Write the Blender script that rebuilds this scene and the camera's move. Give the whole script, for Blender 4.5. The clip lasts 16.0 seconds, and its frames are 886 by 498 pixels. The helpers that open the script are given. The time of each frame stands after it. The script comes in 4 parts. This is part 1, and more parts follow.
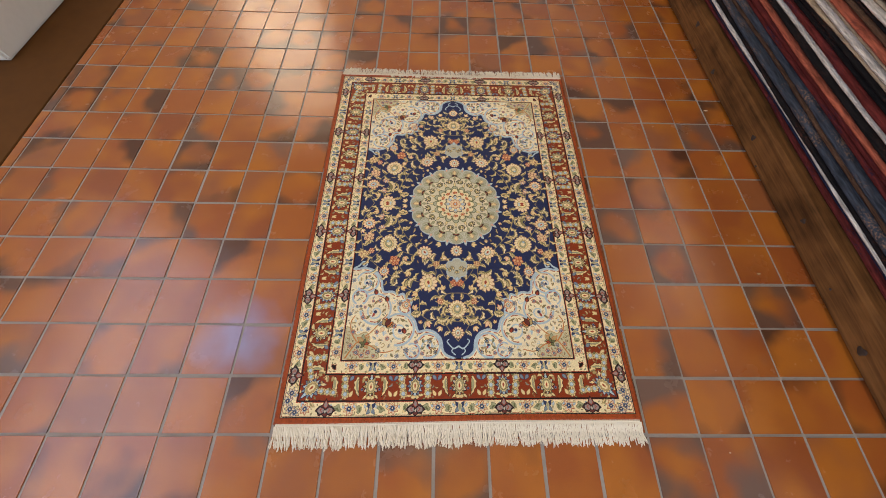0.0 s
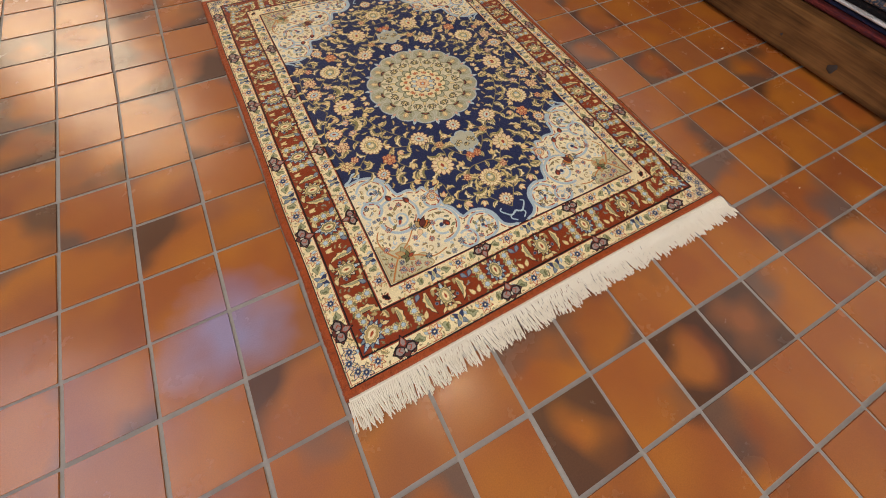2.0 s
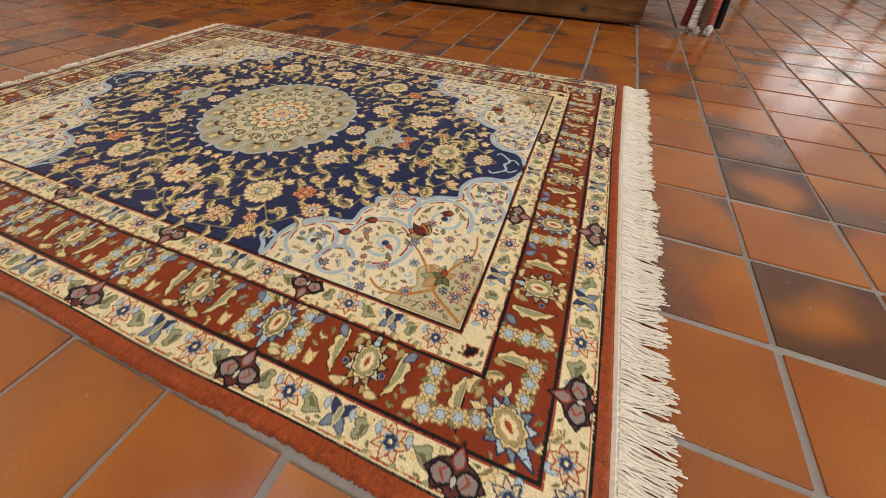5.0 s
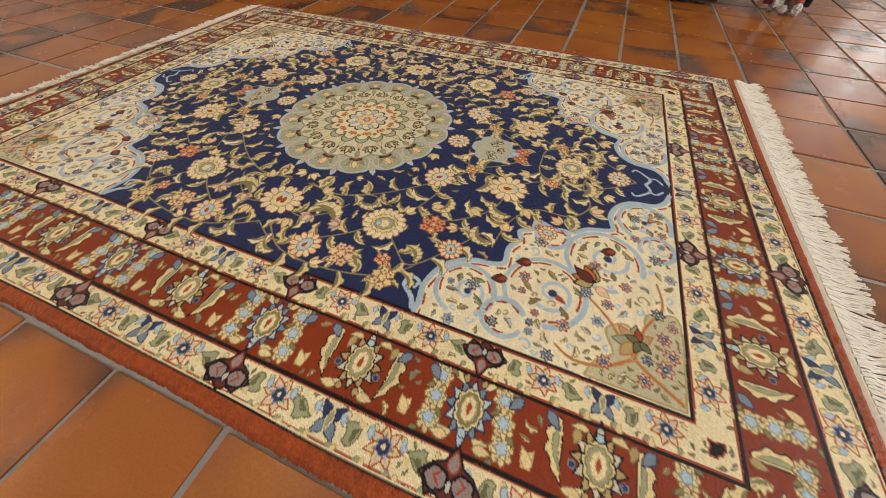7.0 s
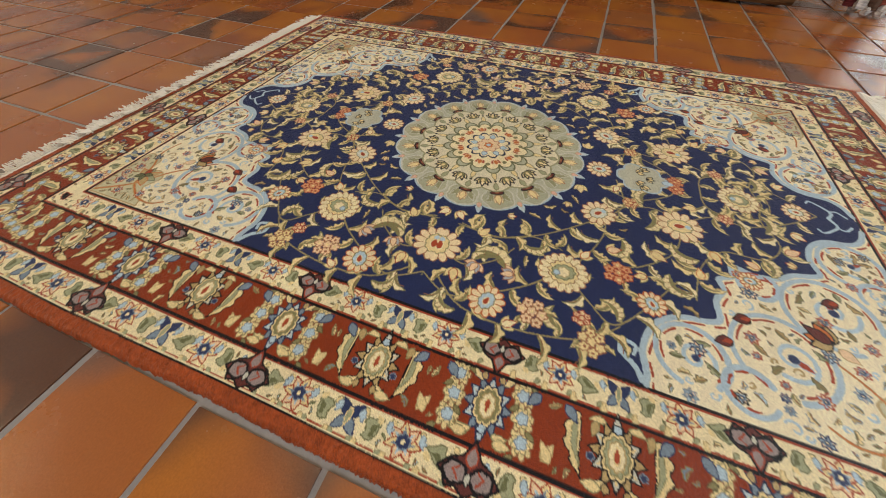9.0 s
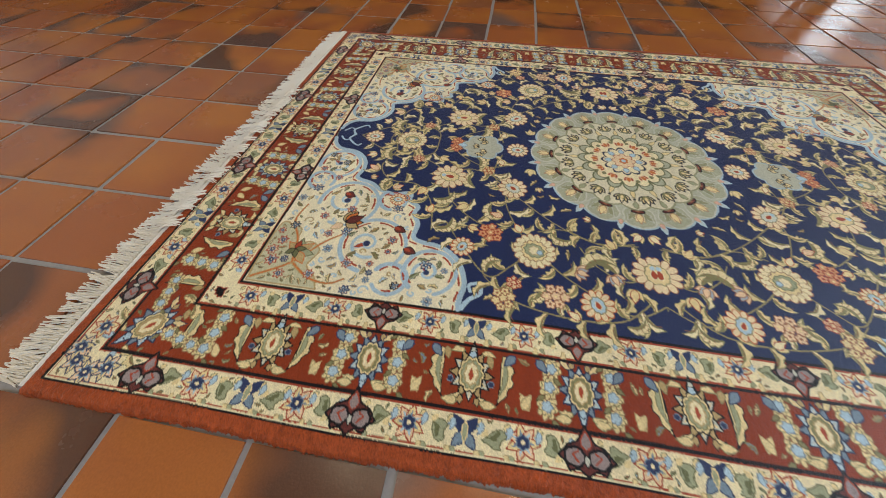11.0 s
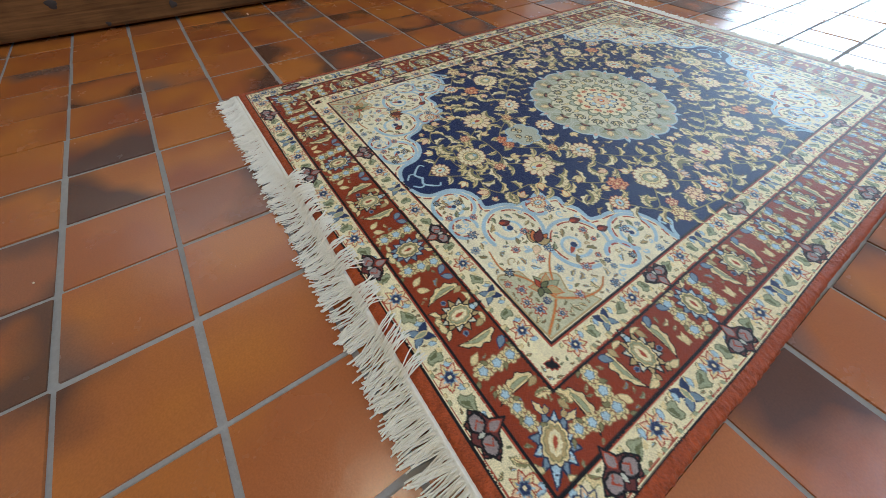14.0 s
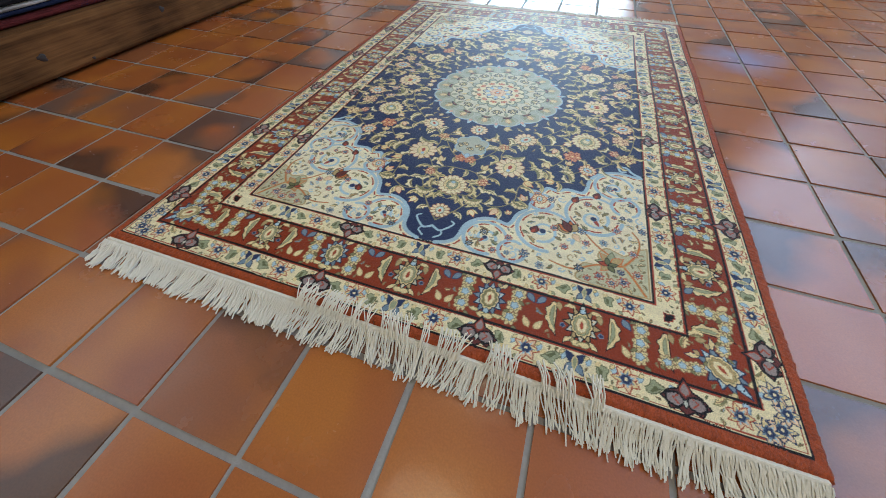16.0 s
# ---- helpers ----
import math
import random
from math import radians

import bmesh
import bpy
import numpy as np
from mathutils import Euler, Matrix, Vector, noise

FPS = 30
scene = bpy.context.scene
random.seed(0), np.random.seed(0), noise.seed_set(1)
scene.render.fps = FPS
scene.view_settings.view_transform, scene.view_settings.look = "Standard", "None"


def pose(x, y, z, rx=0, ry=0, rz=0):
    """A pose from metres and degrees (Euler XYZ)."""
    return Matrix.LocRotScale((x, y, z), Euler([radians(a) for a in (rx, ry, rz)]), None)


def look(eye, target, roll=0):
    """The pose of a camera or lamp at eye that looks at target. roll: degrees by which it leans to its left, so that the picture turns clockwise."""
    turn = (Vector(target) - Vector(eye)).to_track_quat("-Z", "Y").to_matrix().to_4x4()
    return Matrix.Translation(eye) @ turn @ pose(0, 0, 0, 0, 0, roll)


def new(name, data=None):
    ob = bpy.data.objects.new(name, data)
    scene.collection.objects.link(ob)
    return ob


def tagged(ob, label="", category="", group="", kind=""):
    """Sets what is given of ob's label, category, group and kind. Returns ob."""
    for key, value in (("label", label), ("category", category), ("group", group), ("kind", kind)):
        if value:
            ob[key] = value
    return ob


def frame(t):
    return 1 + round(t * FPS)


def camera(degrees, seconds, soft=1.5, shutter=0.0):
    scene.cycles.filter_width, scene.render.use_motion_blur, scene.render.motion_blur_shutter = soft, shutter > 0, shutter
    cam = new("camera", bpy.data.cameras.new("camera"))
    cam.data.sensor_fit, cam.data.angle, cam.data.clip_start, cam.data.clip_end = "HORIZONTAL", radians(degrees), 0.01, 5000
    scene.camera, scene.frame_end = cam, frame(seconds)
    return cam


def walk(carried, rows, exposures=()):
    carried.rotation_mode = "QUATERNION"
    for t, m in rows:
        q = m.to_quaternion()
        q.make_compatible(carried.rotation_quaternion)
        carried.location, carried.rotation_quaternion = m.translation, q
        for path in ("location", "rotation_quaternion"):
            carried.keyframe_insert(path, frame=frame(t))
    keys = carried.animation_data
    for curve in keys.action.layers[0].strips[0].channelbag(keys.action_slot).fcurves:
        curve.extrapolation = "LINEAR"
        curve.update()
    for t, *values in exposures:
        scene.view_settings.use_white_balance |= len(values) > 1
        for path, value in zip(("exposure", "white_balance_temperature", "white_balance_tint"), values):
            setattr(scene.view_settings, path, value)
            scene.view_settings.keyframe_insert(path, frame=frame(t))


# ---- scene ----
cam = camera(108.3, 16.0, soft=0.8)
PATH = [
    (0, (0.451, 0.089, 1.024), (0.49, 0.941, -0.785), 3.1),
    (0.5, (0.364, 0.014, 0.91), (0.419, 0.86, -0.902), 3.2),
    (1, (0.32, -0.031, 0.809), (0.456, 0.824, -0.994), 3.4),
    (1.5, (0.234, -0.048, 0.713), (0.529, 0.785, -1.081), 4.2),
    (2, (0.139, -0.052, 0.671), (0.61, 0.697, -1.122), 5.1),
    (2.5, (0.046, -0.037, 0.575), (0.693, 0.614, -1.202), 5.3),
    (3, (-0.012, -0.023, 0.495), (0.794, 0.518, -1.254), 4.3),
    (3.5, (-0.037, 0.0, 0.431), (1.066, 0.526, -1.153), 2.8),
    (3.7, (-0.041, 0.013, 0.405), (1.173, 0.526, -1.099), 2.6),
    (5.8, (0.015, 0.251, 0.342), (1.274, 0.736, -1.135), 1.4),
    (6, (0.015, 0.274, 0.342), (1.253, 0.752, -1.154), 1.4),
    (6.5, (0.02, 0.329, 0.343), (1.212, 0.791, -1.195), 1.5),
    (7, (0.02, 0.393, 0.346), (1.192, 0.845, -1.21), 1.3),
    (7.5, (0.021, 0.467, 0.349), (1.188, 0.914, -1.212), 1.2),
    (8, (0.015, 0.533, 0.353), (1.187, 0.984, -1.204), 0.9),
    (8.5, (0.011, 0.581, 0.359), (1.18, 1.033, -1.2), 0.7),
    (9, (0.01, 0.644, 0.347), (1.18, 1.094, -1.211), 0.5),
    (9.2, (0.014, 0.668, 0.35), (1.194, 1.099, -1.206), 0.5),
    (11.3, (-0.019, 1.063, 0.387), (1.201, 1.176, -1.194), 0.7),
    (11.5, (-0.021, 1.103, 0.393), (1.212, 1.155, -1.18), 0.7),
    (12, (-0.014, 1.202, 0.392), (1.213, 1.095, -1.184), 0.7),
    (12.5, (0.012, 1.293, 0.39), (1.217, 1.023, -1.183), 0.7),
    (13, (0.042, 1.365, 0.394), (1.211, 0.937, -1.172), 0.7),
    (13.5, (0.072, 1.432, 0.395), (1.166, 0.855, -1.176), 0.9),
    (14, (0.115, 1.496, 0.387), (1.131, 0.776, -1.177), 0.7),
    (14.5, (0.167, 1.547, 0.398), (1.081, 0.69, -1.161), 0.2),
    (15, (0.23, 1.584, 0.398), (0.991, 0.596, -1.166), 0.0),
    (15.5, (0.301, 1.603, 0.403), (0.893, 0.5, -1.156), 0.0),
    (16, (0.371, 1.61, 0.418), (0.79, 0.432, -1.142), -0.4),
]
walk(cam, [(t, look(eye, target, roll)) for t, eye, target, roll in PATH],
     exposures=[(0, -0.34, 6500, 9), (3.7, -0.37, 7000, 9), (9.2, -0.40, 6500, 3), (12, -0.38, 5450, -1), (16, -0.42, 5150, -4)])

# ---- world and light ----
world = bpy.data.worlds.new("sky")
scene.world = world
world.use_nodes = True
wn = world.node_tree
sky = wn.nodes.new("ShaderNodeTexSky")
sky.sky_type = 'NISHITA'
sky.sun_disc = False
sky.sun_elevation, sky.sun_rotation = radians(35), radians(200)
wn.nodes["Background"].inputs["Strength"].default_value = 0.12
wn.links.new(sky.outputs[0], wn.nodes["Background"].inputs["Color"])


def area_light(name, eye, target, sx, sy, watts, colour):
    """A soft lamp in an opening or behind a diffuser."""
    data = bpy.data.lights.new(name, 'AREA')
    data.shape, data.size, data.size_y, data.energy, data.color = 'RECTANGLE', sx, sy, watts, colour
    ob = new(name, data)
    ob.matrix_world = look(eye, target)
    return ob


# the room, in metres: x across the tiles, y along them
XW, XE, YS, YN, H = -2.4, 3.6, -4.0, 4.8, 3.9
WINDOWS = {
    "south": (-0.2, 1.9, 0.6, 1.75),
    "east": (-1.85, -1.25, 0.45, 0.85),
    "east_high": (1.0, 3.0, 1.9, 3.4),
    "west": (-3.3, 1.7, 1.55, 3.7),
    "north": (-2.35, -1.1, 1.2, 3.0),
}
area_light("window_light_south", (0.85, YS + 0.02, 1.18), (0.85, 0, 1.0), 2.0, 1.1, 128, (0.88, 0.94, 1.0))
area_light("window_light_east", (XE - 0.02, -1.55, 0.65), (0, -1.55, 0.65), 0.55, 0.36, 4, (0.95, 0.97, 1.0))
area_light("window_light_east_high", (XE - 0.02, 2.0, 2.65), (0, 2.0, 2.65), 1.9, 1.4, 15, (1.0, 0.9, 0.82))
area_light("window_light_west", (XW - 0.04, -0.8, 2.62), (0, -0.8, 2.62), 4.9, 2.1, 132, (0.74, 0.78, 1.0))
area_light("window_light_north", (-1.75, YN - 0.02, 2.1), (-0.6, 1.0, 0.0), 1.1, 1.7, 48, (1.0, 0.76, 0.52))
LAMPS = [(0.45, 0.1), (0.45, 1.9)]
for lx, ly in LAMPS:
    area_light("ceiling_lamp_light", (lx, ly, H - 0.09), (lx, ly, 0), 0.14, 0.14, 18, (1.0, 0.74, 0.46))
SKYLIGHT = (-2.2, -0.9, -0.2, 2.0)
area_light("skylight_light", (-1.55, 0.9, H + 0.05), (-1.55, 0.9, 0), 1.2, 2.1, 7, (0.84, 0.85, 1.0))


# ---- materials ----
class Nodes:
    """A small helper to wire a node material."""

    def __init__(self, name):
        self.mat = bpy.data.materials.new(name)
        self.mat.use_nodes = True
        self.tree = self.mat.node_tree
        self.bsdf = self.tree.nodes["Principled BSDF"]

    def add(self, kind, **inputs):
        node = self.tree.nodes.new(kind)
        for key, value in inputs.items():
            self.put(node, key.replace("_", " "), value)
        return node

    def put(self, node, key, value):
        socket = node.inputs[int(key)] if key.isdigit() else node.inputs[key]
        if isinstance(value, bpy.types.NodeSocket):
            self.tree.links.new(value, socket)
        else:
            socket.default_value = value

    def set(self, **inputs):
        for key, value in inputs.items():
            self.put(self.bsdf, key.replace("_", " "), value)
        return self

    def position(self):
        return self.add("ShaderNodeNewGeometry").outputs["Position"]

    def noise(self, vector, scale, detail=4.0, rough=0.55, distort=0.0):
        return self.add("ShaderNodeTexNoise", Vector=vector, Scale=scale, Detail=detail, Roughness=rough, Distortion=distort).outputs["Fac"]

    def ramp(self, fac, stops):
        node = self.add("ShaderNodeValToRGB", Fac=fac)
        el = node.color_ramp.elements
        while len(el) < len(stops):
            el.new(0.5)
        for e, (place, colour) in zip(el, stops):
            e.position, e.color = place, (*colour, 1.0)
        return node.outputs["Color"]

    def math(self, op, a, b=0.0):
        node = self.tree.nodes.new("ShaderNodeMath")
        node.operation = op
        self.put(node, "0", a), self.put(node, "1", b)
        return node.outputs[0]

    def vmath(self, op, a, b=(0, 0, 0)):
        node = self.tree.nodes.new("ShaderNodeVectorMath")
        node.operation = op
        self.put(node, "0", a), self.put(node, "1", b)
        return node.outputs[0]

    def mix(self, fac, a, b, blend='MIX'):
        node = self.tree.nodes.new("ShaderNodeMix")
        node.data_type, node.blend_type = 'RGBA', blend
        self.put(node, "0", fac)
        for i, v in ((6, a), (7, b)):
            self.put(node, str(i), v if isinstance(v, bpy.types.NodeSocket) else (*v, 1.0))
        return node.outputs[2]

    def bump(self, height, strength, distance=0.002):
        node = self.add("ShaderNodeBump", Height=height, Strength=strength, Distance=distance)
        self.set(Normal=node.outputs[0])
        return self

    def scaled(self, vector, s):
        return self.vmath('MULTIPLY', vector, s)


def simple(name, colour, rough=0.6, scale=30.0, vary=0.25, bump=0.3, metal=0.0, gloss=0.5):
    n = Nodes(name)
    p = n.position()
    a, b = n.noise(p, scale), n.noise(p, scale * 0.12)
    dark = tuple(c * (1 - vary) for c in colour)
    light = tuple(min(1, c * (1 + vary)) for c in colour)
    col = n.mix(n.math('MULTIPLY', n.math('ADD', a, b), 0.5), dark, light)
    n.set(Base_Color=col, Roughness=rough, Metallic=metal, Specular_IOR_Level=gloss).bump(a, bump)
    return n.mat


def tile_material():
    n = Nodes("terracotta_tile")
    p = n.position()
    rnd = n.math('ADD', n.add("ShaderNodeObjectInfo").outputs["Random"], n.add("ShaderNodeNewGeometry").outputs["Random Per Island"])
    off = n.add("ShaderNodeCombineXYZ", X=n.math('MULTIPLY', rnd, 37.0), Y=n.math('MULTIPLY', rnd, 91.0), Z=n.math('MULTIPLY', rnd, 13.0)).outputs[0]
    v = n.vmath('ADD', p, off)
    pick = n.math('FRACT', n.math('MULTIPLY', rnd, 17.3))
    base = n.ramp(pick, [(0.0, (0.26, 0.074, 0.022)), (0.35, (0.33, 0.094, 0.021)), (0.7, (0.36, 0.112, 0.024)), (1.0, (0.27, 0.096, 0.036))])
    cloud = n.noise(v, 6.0, 1.5, 0.5)
    warm = n.mix(n.ramp(cloud, [(0.42, (0, 0, 0)), (0.68, (1, 1, 1))]), base, (0.42, 0.142, 0.020))
    # the smoky flash of the kiln: a soft band along one side of some tiles, or a halo round a clear middle
    cell = n.vmath('SUBTRACT', n.vmath('FRACTION', n.scaled(p, (1 / 0.15, 1 / 0.15, 0.0))), (0.5, 0.5, 0.0))
    split = n.add("ShaderNodeSeparateXYZ", Vector=cell)
    angle = n.math('MULTIPLY', n.math('FRACT', n.math('MULTIPLY', rnd, 29.1)), 6.2832)
    across = n.math('ADD', n.math('MULTIPLY', split.outputs["X"], n.math('COSINE', angle)), n.math('MULTIPLY', split.outputs["Y"], n.math('SINE', angle)))
    length = n.add("ShaderNodeVectorMath")
    length.operation = 'LENGTH'
    n.put(length, "0", cell)
    halo = n.math('SUBTRACT', n.math('MULTIPLY', length.outputs["Value"], 1.3), 0.36)
    side = n.math('GREATER_THAN', n.math('FRACT', n.math('MULTIPLY', rnd, 11.9)), 0.3)
    form = n.math('ADD', n.math('MULTIPLY', across, side), n.math('MULTIPLY', halo, n.math('SUBTRACT', 1.0, side)))
    flash = n.noise(v, 9.0, 1.5, 0.45)
    amount = n.math('FRACT', n.math('MULTIPLY', rnd, 53.7))
    edge = n.math('ADD', n.math('ADD', n.math('MULTIPLY', form, 0.55), n.math('MULTIPLY', flash, 0.75)), n.math('MULTIPLY', n.math('SUBTRACT', amount, 0.5), 0.62))
    smoke = n.ramp(edge, [(0.56, (0, 0, 0)), (0.80, (1, 1, 1))])
    tint = n.ramp(n.math('FRACT', n.math('MULTIPLY', rnd, 7.7)), [(0.0, (0.030, 0.018, 0.013)), (0.5, (0.058, 0.040, 0.030)), (1.0, (0.12, 0.092, 0.078))])
    col = n.mix(n.math('MULTIPLY', smoke, 0.80), warm, tint)
    # a bluish patch with a wavering outline, mixed into the colour of two or three tiles
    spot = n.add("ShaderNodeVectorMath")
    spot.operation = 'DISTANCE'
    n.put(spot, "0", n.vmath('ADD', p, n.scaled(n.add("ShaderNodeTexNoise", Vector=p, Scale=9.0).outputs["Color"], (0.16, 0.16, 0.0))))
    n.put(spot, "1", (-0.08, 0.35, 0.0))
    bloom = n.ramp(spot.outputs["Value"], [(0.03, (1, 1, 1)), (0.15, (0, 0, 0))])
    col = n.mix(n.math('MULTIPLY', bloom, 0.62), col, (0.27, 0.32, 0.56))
    grain = n.noise(p, 420.0, 3.0)
    col = n.mix(0.16, col, n.ramp(grain, [(0.3, (0.25, 0.2, 0.18)), (0.7, (0.9, 0.85, 0.8))]), 'OVERLAY')
    worn = n.noise(p, 9.0, 5.0, 0.6)
    rough = n.math('ADD', n.math('MULTIPLY', worn, 0.20), 0.15)
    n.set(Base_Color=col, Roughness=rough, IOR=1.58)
    relief = n.math('ADD', n.math('MULTIPLY', n.noise(v, 14.0, 3.0), 1.0), n.math('MULTIPLY', grain, 0.10))
    n.bump(relief, 0.28, 0.004)
    return n.mat


def wood_material(name, dark, light, rough=0.85):
    n = Nodes(name)
    p = n.position()
    grain = n.noise(n.scaled(p, (60.0, 3.0, 60.0)), 1.0, 5.0, 0.6, 0.6)
    patch = n.noise(p, 6.0, 3.0)
    fibre = n.noise(n.scaled(p, (260.0, 9.0, 260.0)), 1.0, 3.0, 0.6)
    tone = n.ramp(n.math('ADD', n.math('MULTIPLY', n.math('ADD', grain, patch), 0.4), n.math('MULTIPLY', fibre, 0.2)), [(0.36, (0, 0, 0)), (0.64, (1, 1, 1))])
    col = n.mix(tone, dark, light)
    n.set(Base_Color=col, Roughness=rough, Specular_IOR_Level=0.12).bump(grain, 0.35, 0.003)
    return n.mat


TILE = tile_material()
GROUT = simple("cement_grout", (0.34, 0.315, 0.28), 0.95, 160.0, 0.3, 0.5, gloss=0.08)
PLASTER = simple("white_plaster", (0.66, 0.64, 0.60), 0.9, 40.0, 0.1, 0.5)
CEILING = simple("ceiling_paint", (0.42, 0.39, 0.35), 0.95, 20.0, 0.06, 0.2)
DARK_TILE = simple("dark_clay_band", (0.105, 0.043, 0.010), 0.75, 14.0, 0.4, 0.4, gloss=0.12)
BEAM = wood_material("old_pine", (0.044, 0.019, 0.006), (0.20, 0.090, 0.028))
KNOT = simple("wood_knot", (0.03, 0.017, 0.01), 0.7, 60.0)
FRAME = simple("window_paint", (0.6, 0.58, 0.54), 0.5, 20.0, 0.08, 0.1)


def wool(name, colour, fleck):
    """Coarse knotted wool: streaks along the fold, flecks of another colour, a fuzzy surface."""
    n = Nodes(name)
    p = n.position()
    streak = n.noise(n.scaled(p, (90.0, 14.0, 260.0)), 1.0, 4.0, 0.65)
    knots = n.noise(n.scaled(p, (1.0, 0.6, 1.0)), 210.0, 3.0, 0.6)
    patch = n.ramp(n.noise(n.scaled(p, (1.0, 1.0, 6.0)), 7.0, 2.0), [(0.50, (0, 0, 0)), (0.66, (1, 1, 1))])
    base = n.mix(n.ramp(streak, [(0.34, (0, 0, 0)), (0.66, (1, 1, 1))]), tuple(c * 0.45 for c in colour), tuple(min(1.0, c * 1.35) for c in colour))
    spots = n.math('MULTIPLY', n.ramp(knots, [(0.50, (0, 0, 0)), (0.60, (1, 1, 1))]), n.math('MULTIPLY', patch, 0.75))
    n.set(Base_Color=n.mix(spots, base, fleck), Roughness=0.95, Specular_IOR_Level=0.1).bump(n.math('ADD', streak, knots), 0.9, 0.004)
    return n.mat


WOOLS = {
    "navy": wool("navy_wool", (0.018, 0.022, 0.05), (0.1, 0.03, 0.03)), "maroon": wool("maroon_wool", (0.12, 0.022, 0.02), (0.02, 0.02, 0.05)),
    "white": wool("white_wool", (0.62, 0.58, 0.52), (0.4, 0.34, 0.28)), "black": wool("black_wool", (0.012, 0.011, 0.012), (0.08, 0.03, 0.02)),
    "slate": wool("slate_wool", (0.045, 0.055, 0.075), (0.34, 0.2, 0.12)), "coral": wool("coral_wool", (0.36, 0.10, 0.06), (0.12, 0.03, 0.03)),
    "beige": wool("beige_wool", (0.40, 0.31, 0.21), (0.5, 0.42, 0.3)), "brown": wool("brown_wool", (0.10, 0.055, 0.035), (0.2, 0.12, 0.07)),
}


# ---- building helpers ----
def mesh_from(name, bm, material):
    me = bpy.data.meshes.new(name)
    bm.to_mesh(me)
    bm.free()
    if material:
        me.materials.append(material)
    return me


def part(name, bm, material, parent=None, label=""):
    """Links a bmesh as one mesh object, under parent if there is one."""
    ob = new(name, mesh_from(name, bm, material))
    if parent:
        ob.parent = parent
    if label:
        ob["label"] = label
    return ob


def box(x0, x1, y0, y1, z0, z1, bevel=0.0, bm=None):
    bm = bm or bmesh.new()
    got = bmesh.ops.create_cube(bm, size=1.0)["verts"]
    for v in got:
        v.co = Vector(((x0 + x1) / 2 + v.co.x * (x1 - x0), (y0 + y1) / 2 + v.co.y * (y1 - y0), (z0 + z1) / 2 + v.co.z * (z1 - z0)))
    if bevel:
        bmesh.ops.bevel(bm, geom=list({e for v in got for e in v.link_edges}), offset=bevel, segments=2, affect='EDGES')
    return bm


def structure(name, bm, material, label, category):
    return tagged(part(name, bm, material), label, category, kind="structure")


# ---- floor, walls, ceiling ----
P = 0.15                       # tile pitch
JOINT = 0.0085
floor = structure("floor", box(XW, XE, YS, YN, -0.12, -0.0025), GROUT, "grey cement joints under square terracotta floor tiles", "floor")
ceiling_bm = bmesh.new()
a, b, c, d = SKYLIGHT
for x0, x1, y0, y1 in ((XW, a, YS, YN), (b, XE, YS, YN), (a, b, YS, c), (a, b, d, YN)):
    box(x0, x1, y0, y1, H, H + 0.2, bm=ceiling_bm)
structure("ceiling", ceiling_bm, CEILING, "off-white painted flat ceiling with a skylight opening", "ceiling")


def wall(name, axis, at, lo, hi, opening, outward):
    """A wall with one window opening right through it."""
    a, b, z0, z1 = opening
    bm = bmesh.new()
    t0, t1 = sorted((at, at + 0.25 * outward))
    for p0, p1, q0, q1 in ((lo, a, -0.12, H + 0.2), (b, hi, -0.12, H + 0.2), (a, b, -0.12, z0), (a, b, z1, H + 0.2)):
        if axis == "x":
            box(t0, t1, p0, p1, q0, q1, bm=bm)
        else:
            box(p0, p1, t0, t1, q0, q1, bm=bm)
    return structure(name, bm, PLASTER, "white plastered wall with a window opening", "wall")


wall("wall_south", "y", YS, XW - 0.25, XE + 0.25, WINDOWS["south"], -1)
wall("wall_north", "y", YN, XW - 0.25, XE + 0.25, WINDOWS["north"], 1)
wall("wall_east_south", "x", XE, YS, 0.2, WINDOWS["east"], 1)
wall("wall_east_north", "x", XE, 0.2, YN, WINDOWS["east_high"], 1)
wall("wall_west", "x", XW, YS, YN, WINDOWS["west"], -1)
for i, (side, (a, b, z0, z1)) in enumerate(WINDOWS.items()):
    bm = bmesh.new()
    d = {"south": YS - 0.1, "north": YN + 0.1, "east": XE + 0.1, "east_high": XE + 0.1, "west": XW - 0.1}[side]
    bars = [(a, a + 0.05, z0, z1), (b - 0.05, b, z0, z1), (a + 0.05, b - 0.05, z0, z0 + 0.05), (a + 0.05, b - 0.05, z1 - 0.05, z1),
            ((a + b) / 2 - 0.025, (a + b) / 2 + 0.025, z0 + 0.05, z1 - 0.05)]
    for p0, p1, q0, q1 in bars:
        if side in ("south", "north"):
            box(p0, p1, d - 0.03, d + 0.03, q0, q1, 0.004, bm)
        else:
            box(d - 0.03, d + 0.03, p0, p1, q0, q1, 0.004, bm)
    structure("window_%d" % (i + 1), bm, FRAME, "white painted window frame in a plastered wall", "window")

# white stub of wall and the dark clay band along the edge of the tiles
structure("wall_stub", box(-2.3, -1.53, 1.5, 3.4, 0.004, 0.55, 0.012), PLASTER, "rough white plastered low wall on the clay band", "wall")
structure("clay_band", box(-2.2, -1.245, YS, YN, -0.1, 0.003, 0.002), DARK_TILE, "dark brown smooth clay band along the tiles", "floor")

# ---- the pile of rugs on its timbers ----
BX, BZ = 1.74, 0.122


